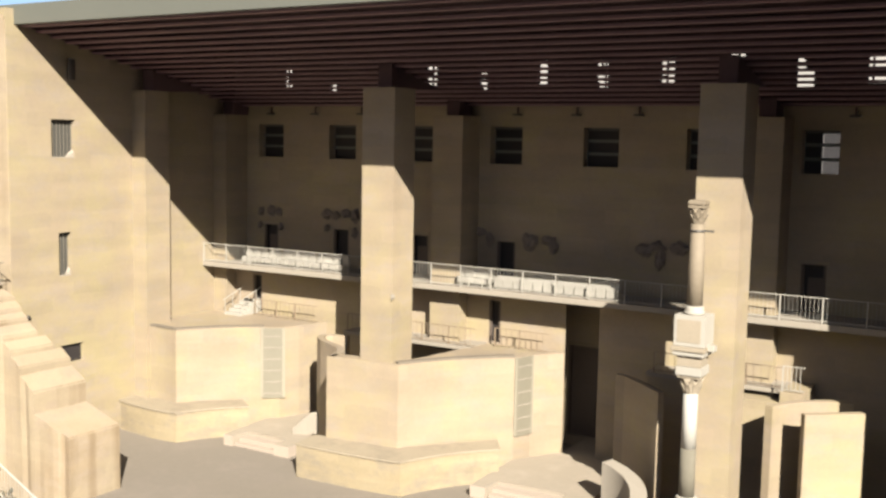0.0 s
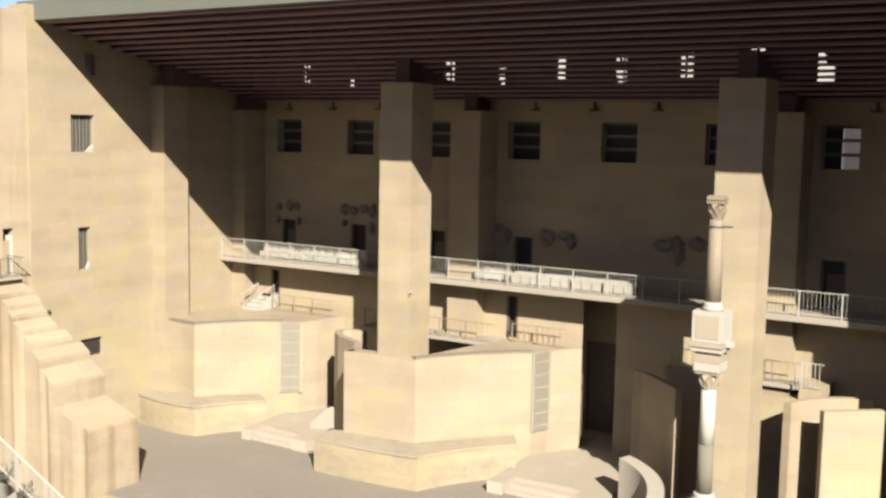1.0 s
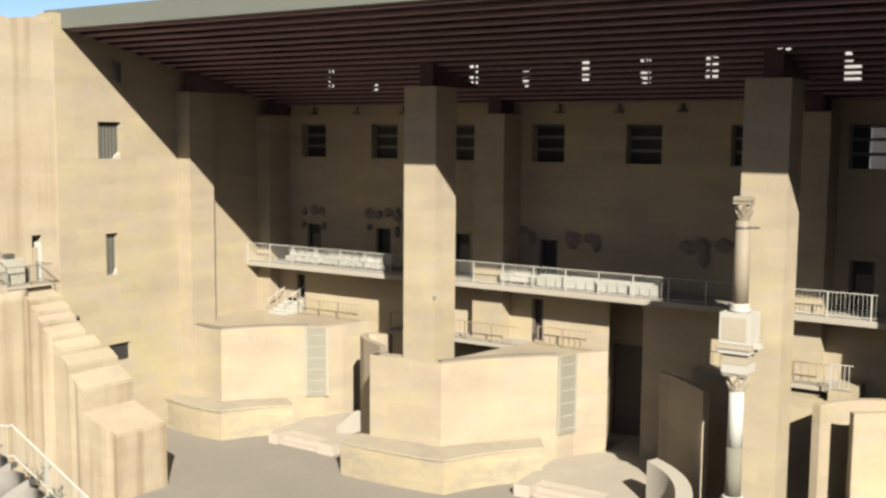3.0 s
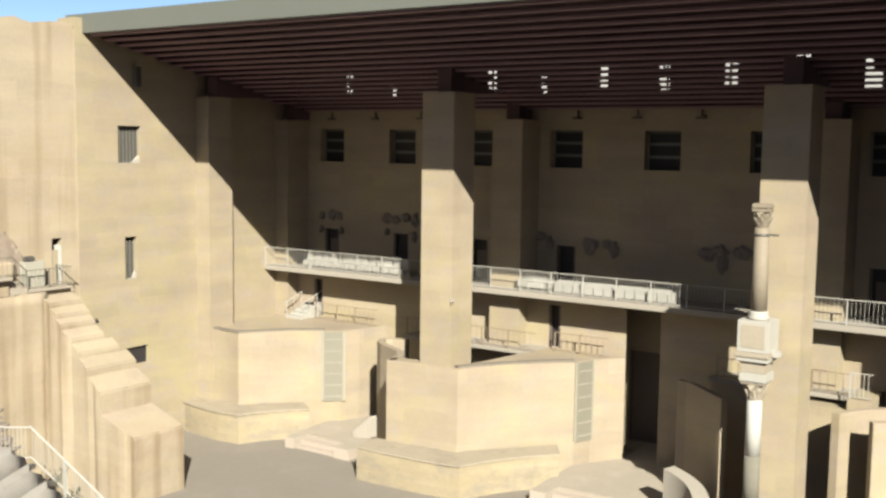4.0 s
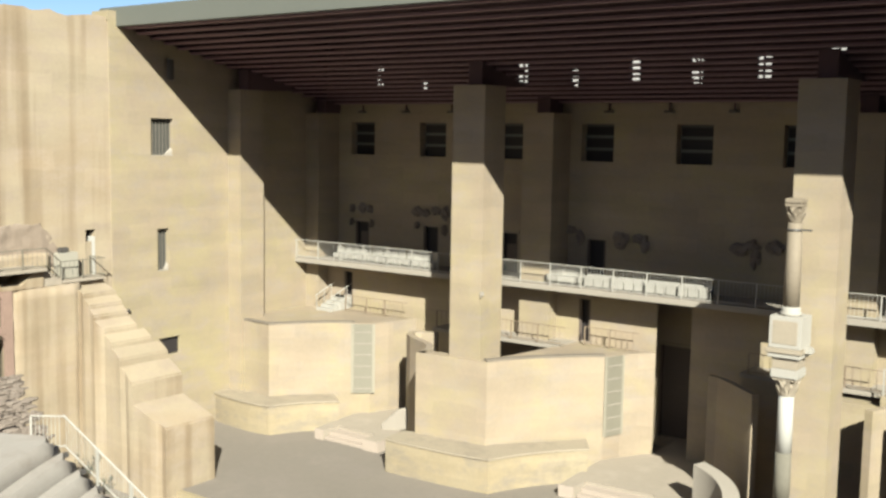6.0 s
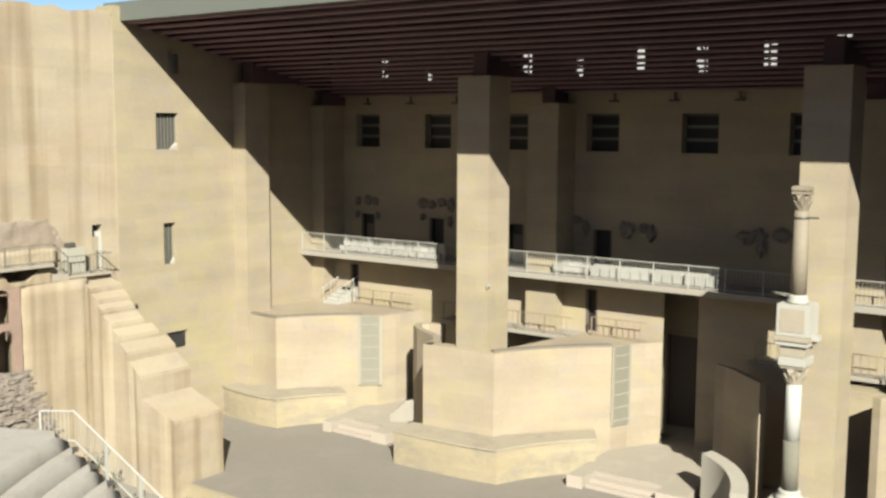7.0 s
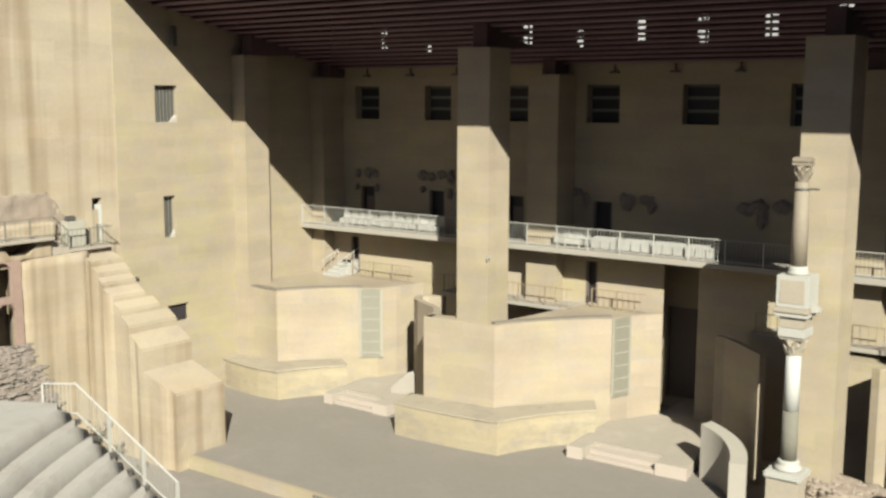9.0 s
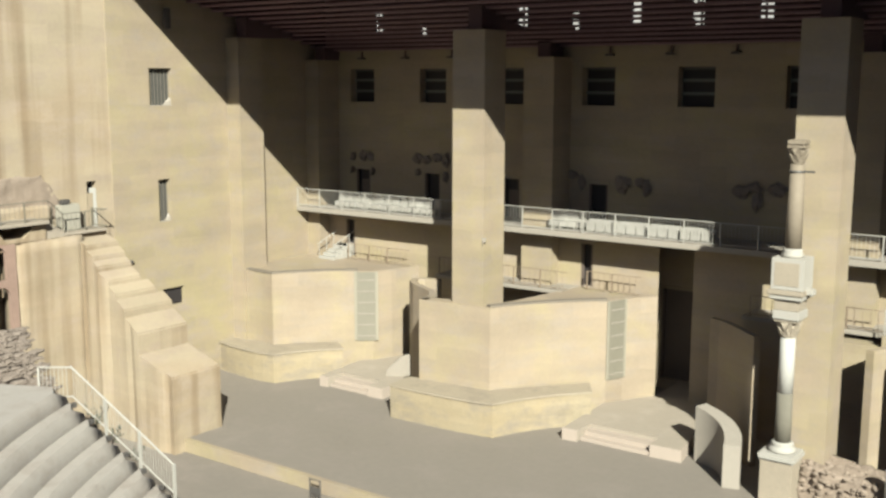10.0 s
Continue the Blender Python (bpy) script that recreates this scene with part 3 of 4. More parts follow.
# side wall windows with upright bars
def side_window(y, z, w, h, label):
    win = tagged(thing("side_window", (XL, y, z), label, "window", "barred windows of the side wall"), kind="structure")
    # shallow backing would catch the sun, so shade is put into its colour
    part("backing", box((-0.34, 0.0, 0.0), (-0.30, w, h)), REVEAL, win, "backing coloured dark grey for the shade in the opening")
    n = max(4, int(w / 0.2))
    for k in range(n):
        yy = 0.06 + (w - 0.12) * k / (n - 1)
        part("bar", add_tube(bmesh.new(), (-0.24, yy, 0), (-0.24, yy, h), 0.022), GREYMARBLE, win)
    part("sill", box((-0.29, 0.02, 0.0), (-0.03, w - 0.02, 0.04)), CONCRETE, win)
    # pale wedge shaped like the sunlit triangle at the right of the sill
    stone = [(-0.2, w * 0.68), (-0.08, w - 0.02), (-0.22, w - 0.02)]
    part("sill_stone", prism(stone, 0.041, [0.08, 0.28, 0.45]), CONCRETE, win, "small pale wedge standing in for sunlight on the sill")
    return win


side_window(34.77, 14.83, 1.43, 1.93, "square barred window deep in the side wall")
side_window(35.1, 8.8, 0.75, 2.23, "tall narrow barred window deep in the side wall")
hatch = tagged(thing("hatch", (XL, 35.1, 4.3), "dark open hatch low in the side wall", "opening"), kind="structure")
# near-black sheet close behind the opening stands for its unlit depth
part("backing", box((-0.22, 0.0, 0.0), (-0.18, 1.4, 0.95)), NEARBLACK, hatch)
doorway = tagged(thing("old_doorway", (XL - 0.05, 30.8, 8.95), "narrow blocked doorway in the old side wall", "doorway"), kind="structure")
part("blocking", box((-0.12, 0.002, 0.0), (-0.05, 0.36, 1.72)), OLDWALL, doorway)
# near-black sheet paints the shade at the head of the doorway
part("dark_head", box((-0.46, 0.002, 0.0), (-0.42, 0.548, 2.298)), NEARBLACK, doorway, "near-black sheet painting shade into the doorway head")
# marble white puts the sunlit look of the jamb into its colour
part("jamb_stone", box((-0.41, 0.37, 0.0), (-0.03, 0.547, 1.95), 0.01), DRUM, doorway, "jamb strip coloured paler than the wall to look sunlit")
spout = thing("iron_spout", (XL, 33.16, 6.98), "small dark iron spout on the side wall", "spout")
part("pipe", add_tube(bmesh.new(), (0, 0, 0), (0.14, 0, -0.03), 0.09, 8), DARK, spout)

# small dark brackets under the ceiling, and stone fragments on the wall
for i in range(11):
    x = -40.95 + 3.27 * i
    b = thing("roof_bracket", (x, YB, 17.35), "small dark steel bracket under the ceiling", "bracket", "brackets of the ceiling")
    part("plate", box((-0.24, -0.25, 0.05), (0.24, -0.004, 0.15), 0.02), DARK, b)
    part("stem", box((-0.03, -0.08, 0.14), (0.03, -0.03, 0.5)), DECK, b)


def fragment(lumps, label):
    x0, z0 = lumps[0][0], lumps[0][1]
    f = thing("carved_fragment", (x0, YB, z0), label, "stone fragment", "carved fragments on the back wall")
    for k, (x, z, w, h) in enumerate(lumps):
        bm = bmesh.new()
        bmesh.ops.create_icosphere(bm, subdivisions=3, radius=1.0)
        o = Vector((x * 3.7, z * 1.9, k))
        for v in bm.verts:
            s = 1 + 0.45 * noise.noise(v.co * 1.4 + o) + 0.35 * noise.noise(v.co * 3.1 + o)
            v.co = Vector((v.co.x * w / 2 * s + x - x0, min(-0.01, v.co.y * 0.2 * s - 0.06), v.co.z * h / 2 * s + z - z0))
        part("stone", bm, FRAGMENT, f)
    part("clamp", box((-0.05, -0.3, -0.2), (0.05, -0.01, -0.13)), DARK, f)
    return f


for lumps in ([(-41.7, 11.65, 0.4, 0.5)], [(-40.9, 11.7, 0.6, 0.6), (-40.35, 11.65, 0.45, 0.45)], [(-36.8, 11.7, 0.6, 0.6), (-36.2, 11.65, 0.7, 0.5)],
              [(-35.4, 11.8, 0.55, 0.55)], [(-34.75, 11.7, 0.5, 0.75)], [(-36.75, 10.95, 0.35, 0.4)], [(-34.8, 10.75, 0.35, 0.6)], [(-40.2, 10.8, 0.3, 0.4)], [(-41.75, 10.85, 0.3, 0.35)],
              [(-29.2, 11.3, 0.4, 0.6)], [(-27.1, 11.1, 0.5, 0.9), (-26.6, 11.3, 0.7, 0.4), (-26.05, 10.95, 0.45, 0.7)], [(-23.7, 10.95, 0.8, 0.8)], [(-22.75, 11.1, 0.6, 0.5), (-22.4, 10.85, 0.5, 0.8)],
              [(-17.5, 11.0, 0.8, 0.6), (-16.9, 11.2, 0.7, 0.5), (-16.75, 10.6, 0.5, 0.9)], [(-15.8, 11.15, 0.9, 0.6)]):
    fragment(lumps, "dark weathered carved stone fragment on the wall")
plinth = thing("leaning_shaft", (-43.15, 47.7, 8.7), "pale column shaft standing on the balcony", "column")
part("shaft", lathe([(0.26, 0), (0.25, 0.6), (0.23, 2.4)], 14), LIME, plinth)


# railings
def rail_panel(name, length, height, mat, label, group, at, turn, step, radius=0.018):
    p = thing(name, (0, 0, 0), label, "railing", group)
    part("top_rail", add_tube(bmesh.new(), (0, 0, height), (length, 0, height), 0.024), mat, p)
    part("bottom_rail", add_tube(bmesh.new(), (0, 0, 0.1), (length, 0, 0.1), 0.022), mat, p)
    part("post", box((-0.028, -0.028, 0), (0.028, 0.028, height)), mat, p)
    n = max(2, int(length / step))
    me = None
    for k in range(1, n):
        if me is None:
            o = part("baluster", add_tube(bmesh.new(), (0, 0, 0.1), (0, 0, height), radius, 5), mat, p)
            me = o.data
        else:
            o = new("baluster", me)
            o.parent = p
        o.location.x = length * k / n
    p.matrix_basis = pose(*at, 0, 0, turn)
    return p


first = rail_panel("balcony_railing", 1.76, 1.08, WHITE, "white steel railing panel on the balcony edge", "balcony railings", (XL + 0.05, 45.38, 8.7), 0, 0.17, 0.009)
for i in range(1, 23):
    copy_thing(first, pose(XL + 0.05 + 1.76 * i, 45.38, 8.7))
first = rail_panel("terrace_railing", 1.6, 0.95, RAILBROWN, "thin brown railing panel on the terrace", "terrace railings", (-33.3, 45.38, 5.68), 0, 0.3, 0.012)
for x, y, r in ((-31.7, 45.38, 0), (-30.1, 45.38, 0), (-28.5, 45.38, 0), (-26.9, 45.38, 0), (-24.8, 46.5, 0), (-23.4, 46.5, 0), (-40.7, 46.3, 0), (-39.1, 46.3, 0), (-37.7, 46.3, 0), (-15.9, 45.38, 0), (-14.3, 45.38, 0), (-12.7, 45.38, 0), (-11.7, 45.38, 0)):
    copy_thing(first, pose(x, y, 5.68 if y < 46 else T + 0.004, 0, 0, r))
rail_panel("terrace_end_railing", 0.9, 1.1, WHITE, "white steel railing at the end of the terrace", "terrace railings", (-10.0, 44.75, 5.74), 0, 0.16)


# white benches and chairs behind the balcony rail
def bench(at, label):
    b = thing("bench", at, label, "bench", "white benches on the balcony")
    part("seat", box((0, 0, 0.42), (1.6, 0.42, 0.48), 0.015), WHITE, b)
    part("backrest", box((0, 0.40, 0.36), (1.6, 0.46, 0.66), 0.015), WHITE, b)
    for x in (0.02, 0.55, 1.08):
        part("front_panel", box((x, 0.0, 0.10), (x + 0.49, 0.03, 0.62), 0.01), WHITE, b)
    for x in (0.06, 0.78, 1.5):
        part("leg", box((x, 0.04, 0), (x + 0.05, 0.40, 0.42)), DARK, b, "dark steel leg")
    return b


first = bench((-24.55, 45.75, 8.7), "white bench with a flat back on the balcony")
for x in (-22.9, -21.25, -19.6):
    copy_thing(first, pose(x, 45.75, 8.7))


def chair(at, turn, label):
    c = thing("chair", at, label, "chair", "white chairs on the balcony")
    part("seat", box((-0.24, -0.22, 0.16), (0.24, 0.24, 0.45), 0.02), WHITE, c)
    bm = bmesh.new()
    outline = [(-0.25, 0.42), (0.25, 0.42), (0.25, 0.78), (0.17, 0.90), (0.0, 0.94), (-0.17, 0.90), (-0.25, 0.78)]
    a = [bm.verts.new((u, 0.21, v)) for u, v in outline]
    b = [bm.verts.new((u, 0.26, v)) for u, v in outline]
    bm.faces.new(a)
    bm.faces.new(b)
    for i in range(len(a)):
        k = (i + 1) % len(a)
        bm.faces.new((a[i], a[k], b[k], b[i]))
    part("backrest", bm, WHITE, c)
    for x in (-0.2, 0.17):
        for y in (-0.18, 0.2):
            part("leg", box((x, y, 0), (x + 0.035, y + 0.035, 0.16)), WHITE, c)
    c.matrix_basis = pose(*at, 0, 0, turn)
    return c


first = chair((-41.0, 45.95, 8.7), 0, "white rounded chair in a row on the balcony")
rnd = random.Random(7)
for i in range(1, 25):
    if i % 9 == 8:
        continue
    copy_thing(first, pose(-41.0 + 0.29 * i, 45.95 + 0.12 * (i % 2), 8.7 + 0.0, 0, 0, rnd.uniform(-8, 8)))
for i in range(5):
    copy_thing(first, pose(-26.6 + 0.38 * i, 46.0 + rnd.uniform(0, 0.15), 8.7, 0, 0, rnd.uniform(-10, 10)))

# classical column on its pedestal
col = thing("classical_column", (-12.15, 39.0, 0), "two-storey ancient marble column rebuilt before the pillar", "column")
part("pedestal", box((-0.66, -0.60, 0), (0.60, 0.60, 1.72), 0.03), LIME, col, "weathered pale stone pedestal")
part("pedestal_cornice", box((-0.76, -0.70, 1.72), (0.70, 0.70, 2.02), 0.08), MARBLE, col, "worn pale marble cornice")
part("base", lathe([(0.52, 2.02), (0.54, 2.12), (0.46, 2.2), (0.40, 2.27), (0.44, 2.34), (0.36, 2.42)], 20), MARBLE, col)
part("lower_shaft", lathe([(0.30, 2.42), (0.305, 3.2), (0.295, 4.35)], 24), GREYMARBLE, col, "grey marble shaft drum")
part("middle_shaft", lathe([(0.292, 4.35), (0.287, 5.4), (0.28, 6.55)], 24), DRUM, col, "smooth white replacement drum")


def capital(z, r, h, mat, parent):
    prof = [(r, z), (r * 1.08, z + 0.04), (r * 1.02, z + 0.08), (r * 1.15, z + h * 0.45), (r * 1.45, z + h * 0.85)]
    c = part("capital", lathe(prof, 16), mat, parent, "carved leafy capital")
    for row, (zz, rr, cnt) in enumerate(((z + 0.08, r * 1.08, 8), (z + h * 0.4, r * 1.22, 8))):
        for k in range(cnt):
            a = 2 * math.pi * (k + 0.5 * row) / cnt
            bm = bmesh.new()
            u = Vector((-math.sin(a), math.cos(a), 0))
            o = Vector((math.cos(a), math.sin(a), 0))
            pts = [(-0.09, 0.0, 0.0), (0.09, 0.0, 0.0), (0.1, 0.05, h * 0.25), (0.05, 0.13, h * 0.42), (-0.05, 0.13, h * 0.42), (-0.1, 0.05, h * 0.25)]
            f = [bm.verts.new(o * (rr + q[1]) + u * q[0] + Vector((0, 0, zz + q[2]))) for q in pts]
            g = [bm.verts.new(o * (rr + q[1] - 0.05) + u * q[0] + Vector((0, 0, zz + q[2]))) for q in pts]
            bm.faces.new(f)
            bm.faces.new(g)
            for i in range(6):
                bm.faces.new((f[i], f[(i + 1) % 6], g[(i + 1) % 6], g[i]))
            part("leaf", bm, mat, c)
    part("abacus", box((-r * 1.5, -r * 1.5, z + h * 0.85), (r * 1.5, r * 1.5, z + h), 0.02), mat, parent)


capital(6.55, 0.30, 0.72, LIME, col)
part("architrave", box((-0.50, -0.52, 7.27), (0.52, 0.55, 7.62), 0.03), MARBLE, col)
part("frieze", box((-0.46, -0.48, 7.62), (0.48, 0.5, 8.05), 0.02), LIME, col)
part("cornice", box((-0.62, -0.62, 8.05), (0.62, 0.62, 8.22), 0.03), MARBLE, col)
part("cornice_step", box((-0.68, -0.66, 8.22), (0.66, 0.66, 8.42), 0.03), LIME, col)
part("plinth_block", box((-0.60, -0.58, 8.42), (0.62, 0.60, 9.62), 0.02), MARBLE, col, "pale square plinth with a framed face")
part("plinth_panel", box((-0.46, -0.60, 8.58), (0.46, -0.57, 9.46), 0.01), LIME, col)
part("bracket_stone", box((0.5, -0.2, 8.22), (0.9, 0.2, 8.48), 0.05), MARBLE, col, "broken marble corner stone")
part("upper_base", lathe([(0.40, 9.62), (0.42, 9.72), (0.35, 9.8), (0.37, 9.88), (0.31, 9.95)], 20), MARBLE, col)
part("upper_shaft", lathe([(0.30, 9.95), (0.30, 11.2), (0.26, 13.1)], 24), GREYTAN, col, "grey upper marble shaft")
capital(13.1, 0.22, 0.7, GREYTAN, col)
part("collar", lathe([(0.27, 12.78), (0.30, 12.80), (0.30, 12.86), (0.27, 12.88)], 16), DARK, col, "dark iron collar")
part("collar_pin", box((0.2, -0.06, 12.80), (0.62, 0.06, 12.87)), DARK, col, "dark iron pin")
part("upper_abacus", box((-0.35, -0.33, 13.8), (0.34, 0.34, 14.0), 0.05), GREYTAN, col)

# second pedestal and column at the edge of the view
col2 = thing("classical_column", (-8.0, 39.0, 0), "white marble column drum on a pedestal", "column")
part("pedestal", box((-0.62, -0.62, 0), (0.62, 0.62, 0.6), 0.03), GREYMARBLE, col2)
part("shaft", lathe([(0.34, 0.6), (0.34, 1.2), (0.33, 2.1)], 20), MARBLE, col2)


# rubble stones
def rock(rnd, size, flat=0.7):
    bm = bmesh.new()
    bmesh.ops.create_icosphere(bm, subdivisions=2, radius=1.0)
    o = Vector((rnd.uniform(0, 50), rnd.uniform(0, 50), rnd.uniform(0, 50)))
    for v in bm.verts:
        k = 1 + 0.6 * noise.noise(v.co * 1.5 + o) + 0.25 * noise.noise(v.co * 3.5 + o)
        v.co = Vector((v.co.x * size, v.co.y * size * rnd.uniform(0.95, 1.05), v.co.z * size * flat)) * k
    return bm


def rubble(name, places, label, mat, seed, lo, hi, course=None):
    rnd = random.Random(seed)
    stones = []
    for k in range(7):
        bm = rock(rnd, 1.0)
        me = bpy.data.meshes.new("rough_stone")
        bm.to_mesh(me)
        bm.free()
        me.materials.append(mat)
        stones.append(me)
    base = thing(name, places[0], label, "ruined masonry")
    for p in places:
        o = new("rough_stone", rnd.choice(stones))
        o.parent = base
        s = rnd.uniform(lo, hi)
        if course is not None:
            o.matrix_basis = Matrix.Translation(Vector(p) - Vector(places[0])) @ pose(0, 0, 0, rnd.uniform(-8, 8), rnd.uniform(-8, 8), course + rnd.uniform(-15, 15)) @ Matrix.Diagonal((s * rnd.uniform(1.1, 1.7), s * 0.8, s * rnd.uniform(0.45, 0.7), 1))
            continue
        o.matrix_basis = Matrix.Translation(Vector(p) - Vector(places[0])) @ pose(0, 0, 0, rnd.uniform(-25, 25), rnd.uniform(-25, 25), rnd.uniform(0, 360)) @ Matrix.Diagonal((s, s * rnd.uniform(0.6, 0.9), s * rnd.uniform(0.5, 0.9), 1))
    return base


rnd = random.Random(11)
spots = []
for i in range(290):
    x = rnd.uniform(-11.7, -8.4)
    y = rnd.choice((rnd.uniform(39.2, 39.4), rnd.uniform(39.3, 41.2), rnd.uniform(39.3, 41.2)))
    top = 1.5 - 0.3 * (x + 11.6) / 3.1
    spots.append((x, y, rnd.uniform(0.0, top) if y < 39.4 else top + rnd.uniform(-0.1, 0.0)))
rubble("rubble_core", spots, "rough rubble masonry core of an ancient wall", PINKRUBBLE, 12, 0.07, 0.17)
structure("rubble_backing", worn(prism([(-11.6, 39.35), (-8.5, 39.35), (-8.5, 41.3), (-11.6, 41.3)], 0.0, [1.5, 1.2, 1.2, 1.5], 0.05), 0.16, 0.1, 2.4), PINKRUBBLE, "rubble masonry mass at the foot of the pillar", "ruined wall")

# stage front edge and a small stand
structure("stage_edge", box((-36.4, 29.9, -0.6), (20, 30.148, 0.02), 0.02), STUCCO, "pale stone edge along the stage front", "trim")
stand = thing("music_stand", (-27.6, 29.2, -0.6), "small dark metal stand before the stage", "stand")
for x in (-0.28, 0.28):
    part("leg", add_tube(bmesh.new(), (x, 0, 0), (x, 0, 0.95), 0.03), DARK, stand)
for z in (0.25, 0.92):
    part("crossbar", add_tube(bmesh.new(), (-0.28, 0, z), (0.28, 0, z), 0.03), DARK, stand)
part("panel", box((-0.26, 0.02, 0.3), (0.26, 0.05, 0.6)), DARK, stand)

# slots with rungs between the stage wall panels
def slot(p0, p1, label):
    a, b = Vector(p0), Vector(p1)
    length, turn = (b - a).length, math.degrees(math.atan2(b.y - a.y, b.x - a.x))
    s = thing("ladder_slot", (0, 0, 0), label, "opening")
    part("recess", box((0, -0.03, POD), (length, 0.02, T - 0.05)), GLASSY, s)
    for x in (-0.15, length - 0.01):
        part("edge", box((x, -0.03, POD + 0.02), (x + 0.16, 0.03, T - 0.02), 0.01), SLOTEDGE, s, "pale greenish edge strip")
    for k in range(6):
        z = POD + 0.25 + k * 0.64
        part("rung", box((0.05, -0.05, z), (length - 0.05, -0.032, z + 0.06)), COPING, s)
    s.matrix_basis = pose(a.x, a.y, 0, 0, 0, turn)
    return s


slot((-37.66, 43.52), (-36.85, 44.17), "grey recessed slot with rungs in the stage wall")
slot((-22.60, 44.78), (-22.27, 45.72), "grey recessed slot with rungs in the stage wall")
# coping along the stage wall tops
structure("coping_west", ribbon(arc((-40.84, 40.1), (-37.67, 43.57), 0.25, 8), -0.3, T, T + 0.09), RIM, "thin grey coping on the stage wall", "trim")
structure("coping_west_front", ribbon([(XL + 0.01, 40.2), (-42.8, 40.2), (-40.84, 40.1)], -0.3, T, T + 0.085), RIM, "thin grey coping on the stage wall", "trim")
structure("coping_middle", ribbon(arc((-26.37, 39.97), (-22.67, 44.64), 0.25, 8), -0.35, T, T + 0.1), RIM, "thin grey coping on the stage wall", "trim")

# white stairs in the back corner
st = thing("white_stairs", (-41.3, 47.6, T), "white steel stairs in the corner of the terrace", "stairs")
for k in range(5):
    part("step", box((-1.0, -0.5 - 0.42 * k, 0.0), (0.2, -0.1 - 0.42 * k, 0.8 - 0.16 * k), 0.01), WHITE, st)
for x in (-1.05, 0.2):
    part("handrail", add_tube(bmesh.new(), (x, 0, 1.65), (x, -2.2, 0.85), 0.03), WHITE, st)
    for k in range(4):
        part("post", add_tube(bmesh.new(), (x, -0.1 - 0.65 * k, 0.0), (x, -0.1 - 0.65 * k, 1.62 - 0.24 * k), 0.02), WHITE, st)

# small low curved wall at the side door
low2 = thing("low_curved_wall", (-34.3, 41.95, 0.55), "low curved grey wall beside the side door steps", "wall")
part("wall", ribbon(arc((0, 0), (1.2, 1.1), -0.16, 8), -0.25, 0.0, [0.30, 0.5, 0.7, 0.88, 1.0, 1.08, 1.1, 1.1, 1.1]), COPING, low2)

# walkway along the old side wall
structure("walkway_base", worn(box((XL + 0.01, 26.0, -0.6), (-42.6, 29.6, 8.90), 0.08), 0.5, 0.06), OLDWALL, "streaked old wall carrying a walkway", "wall")
structure("walkway_slab", box((XL + 0.01, 28.6, 8.93), (-42.75, 31.0, 9.07), 0.02), LANDING, "concrete walkway slab at the old doorway", "floor")
structure("walkway_slab_high", box((XL + 0.01, 21.0, 9.66), (-42.3, 27.6, 9.82), 0.02), LANDING, "higher concrete walkway slab along the old wall", "floor")
structure("walkway_parapet", wall_sheet("x", XL + 0.02, 1.25, (21.0, 27.6), (8.91, 9.658), [(25.1, 27.05, 9.07, 9.645)]), OLDWALL, "rough wall under the higher walkway", "wall")
for y0, slant in ((25.1, 0.45), (27.05, -0.55)):
    structure("opening_cheek", slab_yz([(y0, 9.07), (y0 + slant, 9.07), (y0, 9.645)], XL + 0.03, -42.65), OLDWALL, "sloping cheek of the opening under the walkway", "wall")
for k in range(4):
    structure("walkway_step", box((XL + 0.015, 27.6 + 0.25 * k, 8.91), (-42.75, 27.85 + 0.25 * k, 9.67 - 0.14 * k)), LANDING, "concrete step of the walkway", "stairs")
first = rail_panel("walkway_railing", 1.2, 0.9, WALKRAIL, "thin dark railing panel on the walkway", "walkway railings", (-42.8, 28.6, 9.07), 90, 0.24, 0.009)
copy_thing(first, pose(-42.8, 29.8, 9.07, 0, 0, 90))
copy_thing(first, pose(-43.9, 30.97, 9.07, 0, 0, 0))
for k in range(5):
    copy_thing(first, pose(-42.35, 26.4 - 1.2 * k, 9.82, 0, 0, 90))
stair_rail = thing("walkway_stair_railing", (-42.78, 27.6, 9.07), "thin dark sloping railing at the walkway steps", "railing", "walkway railings")
for h in (0.9, 0.12):
    part("rail", add_tube(bmesh.new(), (0.4, 0.0, 0.75 + h), (0.0, 1.0, h), 0.024), WALKRAIL, stair_rail)
for k in range(5):
    part("baluster", add_tube(bmesh.new(), (0.4 - 0.1 * k, 0.25 * k, 0.63 - 0.16 * k), (0.4 - 0.1 * k, 0.25 * k, 1.65 - 0.19 * k), 0.011), WALKRAIL, stair_rail)
unit = thing("floodlight", (-43.35, 29.3, 9.07), "grey box with a small floodlight on the walkway", "lamp")
part("cabinet", box((-0.3, -0.5, 0), (0.15, 0.55, 1.25), 0.03), GREYBOX, unit)
part("lamp_head", box((-0.15, -0.45, 1.25), (0.12, 0.1, 1.5), 0.06), DARK, unit, "dark floodlight head")
ruin = thing("ruined_ledge", (-43.96, 24.7, 9.0), "rough weathered masonry remnant on the old wall", "ruined masonry")
top = [(0.2 * k, 2.75 - 0.044 * max(0, k - 17) ** 2 + 0.2 * noise.noise(Vector((k * 0.7, 1.3, 0)))) for k in range(25)]
part("masonry", worn(slab_yz([(0.0, 0.6)] + top + [(4.8, 0.6)], -0.3, 0.04), 0.2, 0.09, 2.6), PINKRUBBLE, ruin)
part("lower_course", worn(box((-0.3, 0.4, 0.55), (0.3, 3.9, 1.35), 0.06), 0.2, 0.07, 2.2), OLDWALL, ruin)

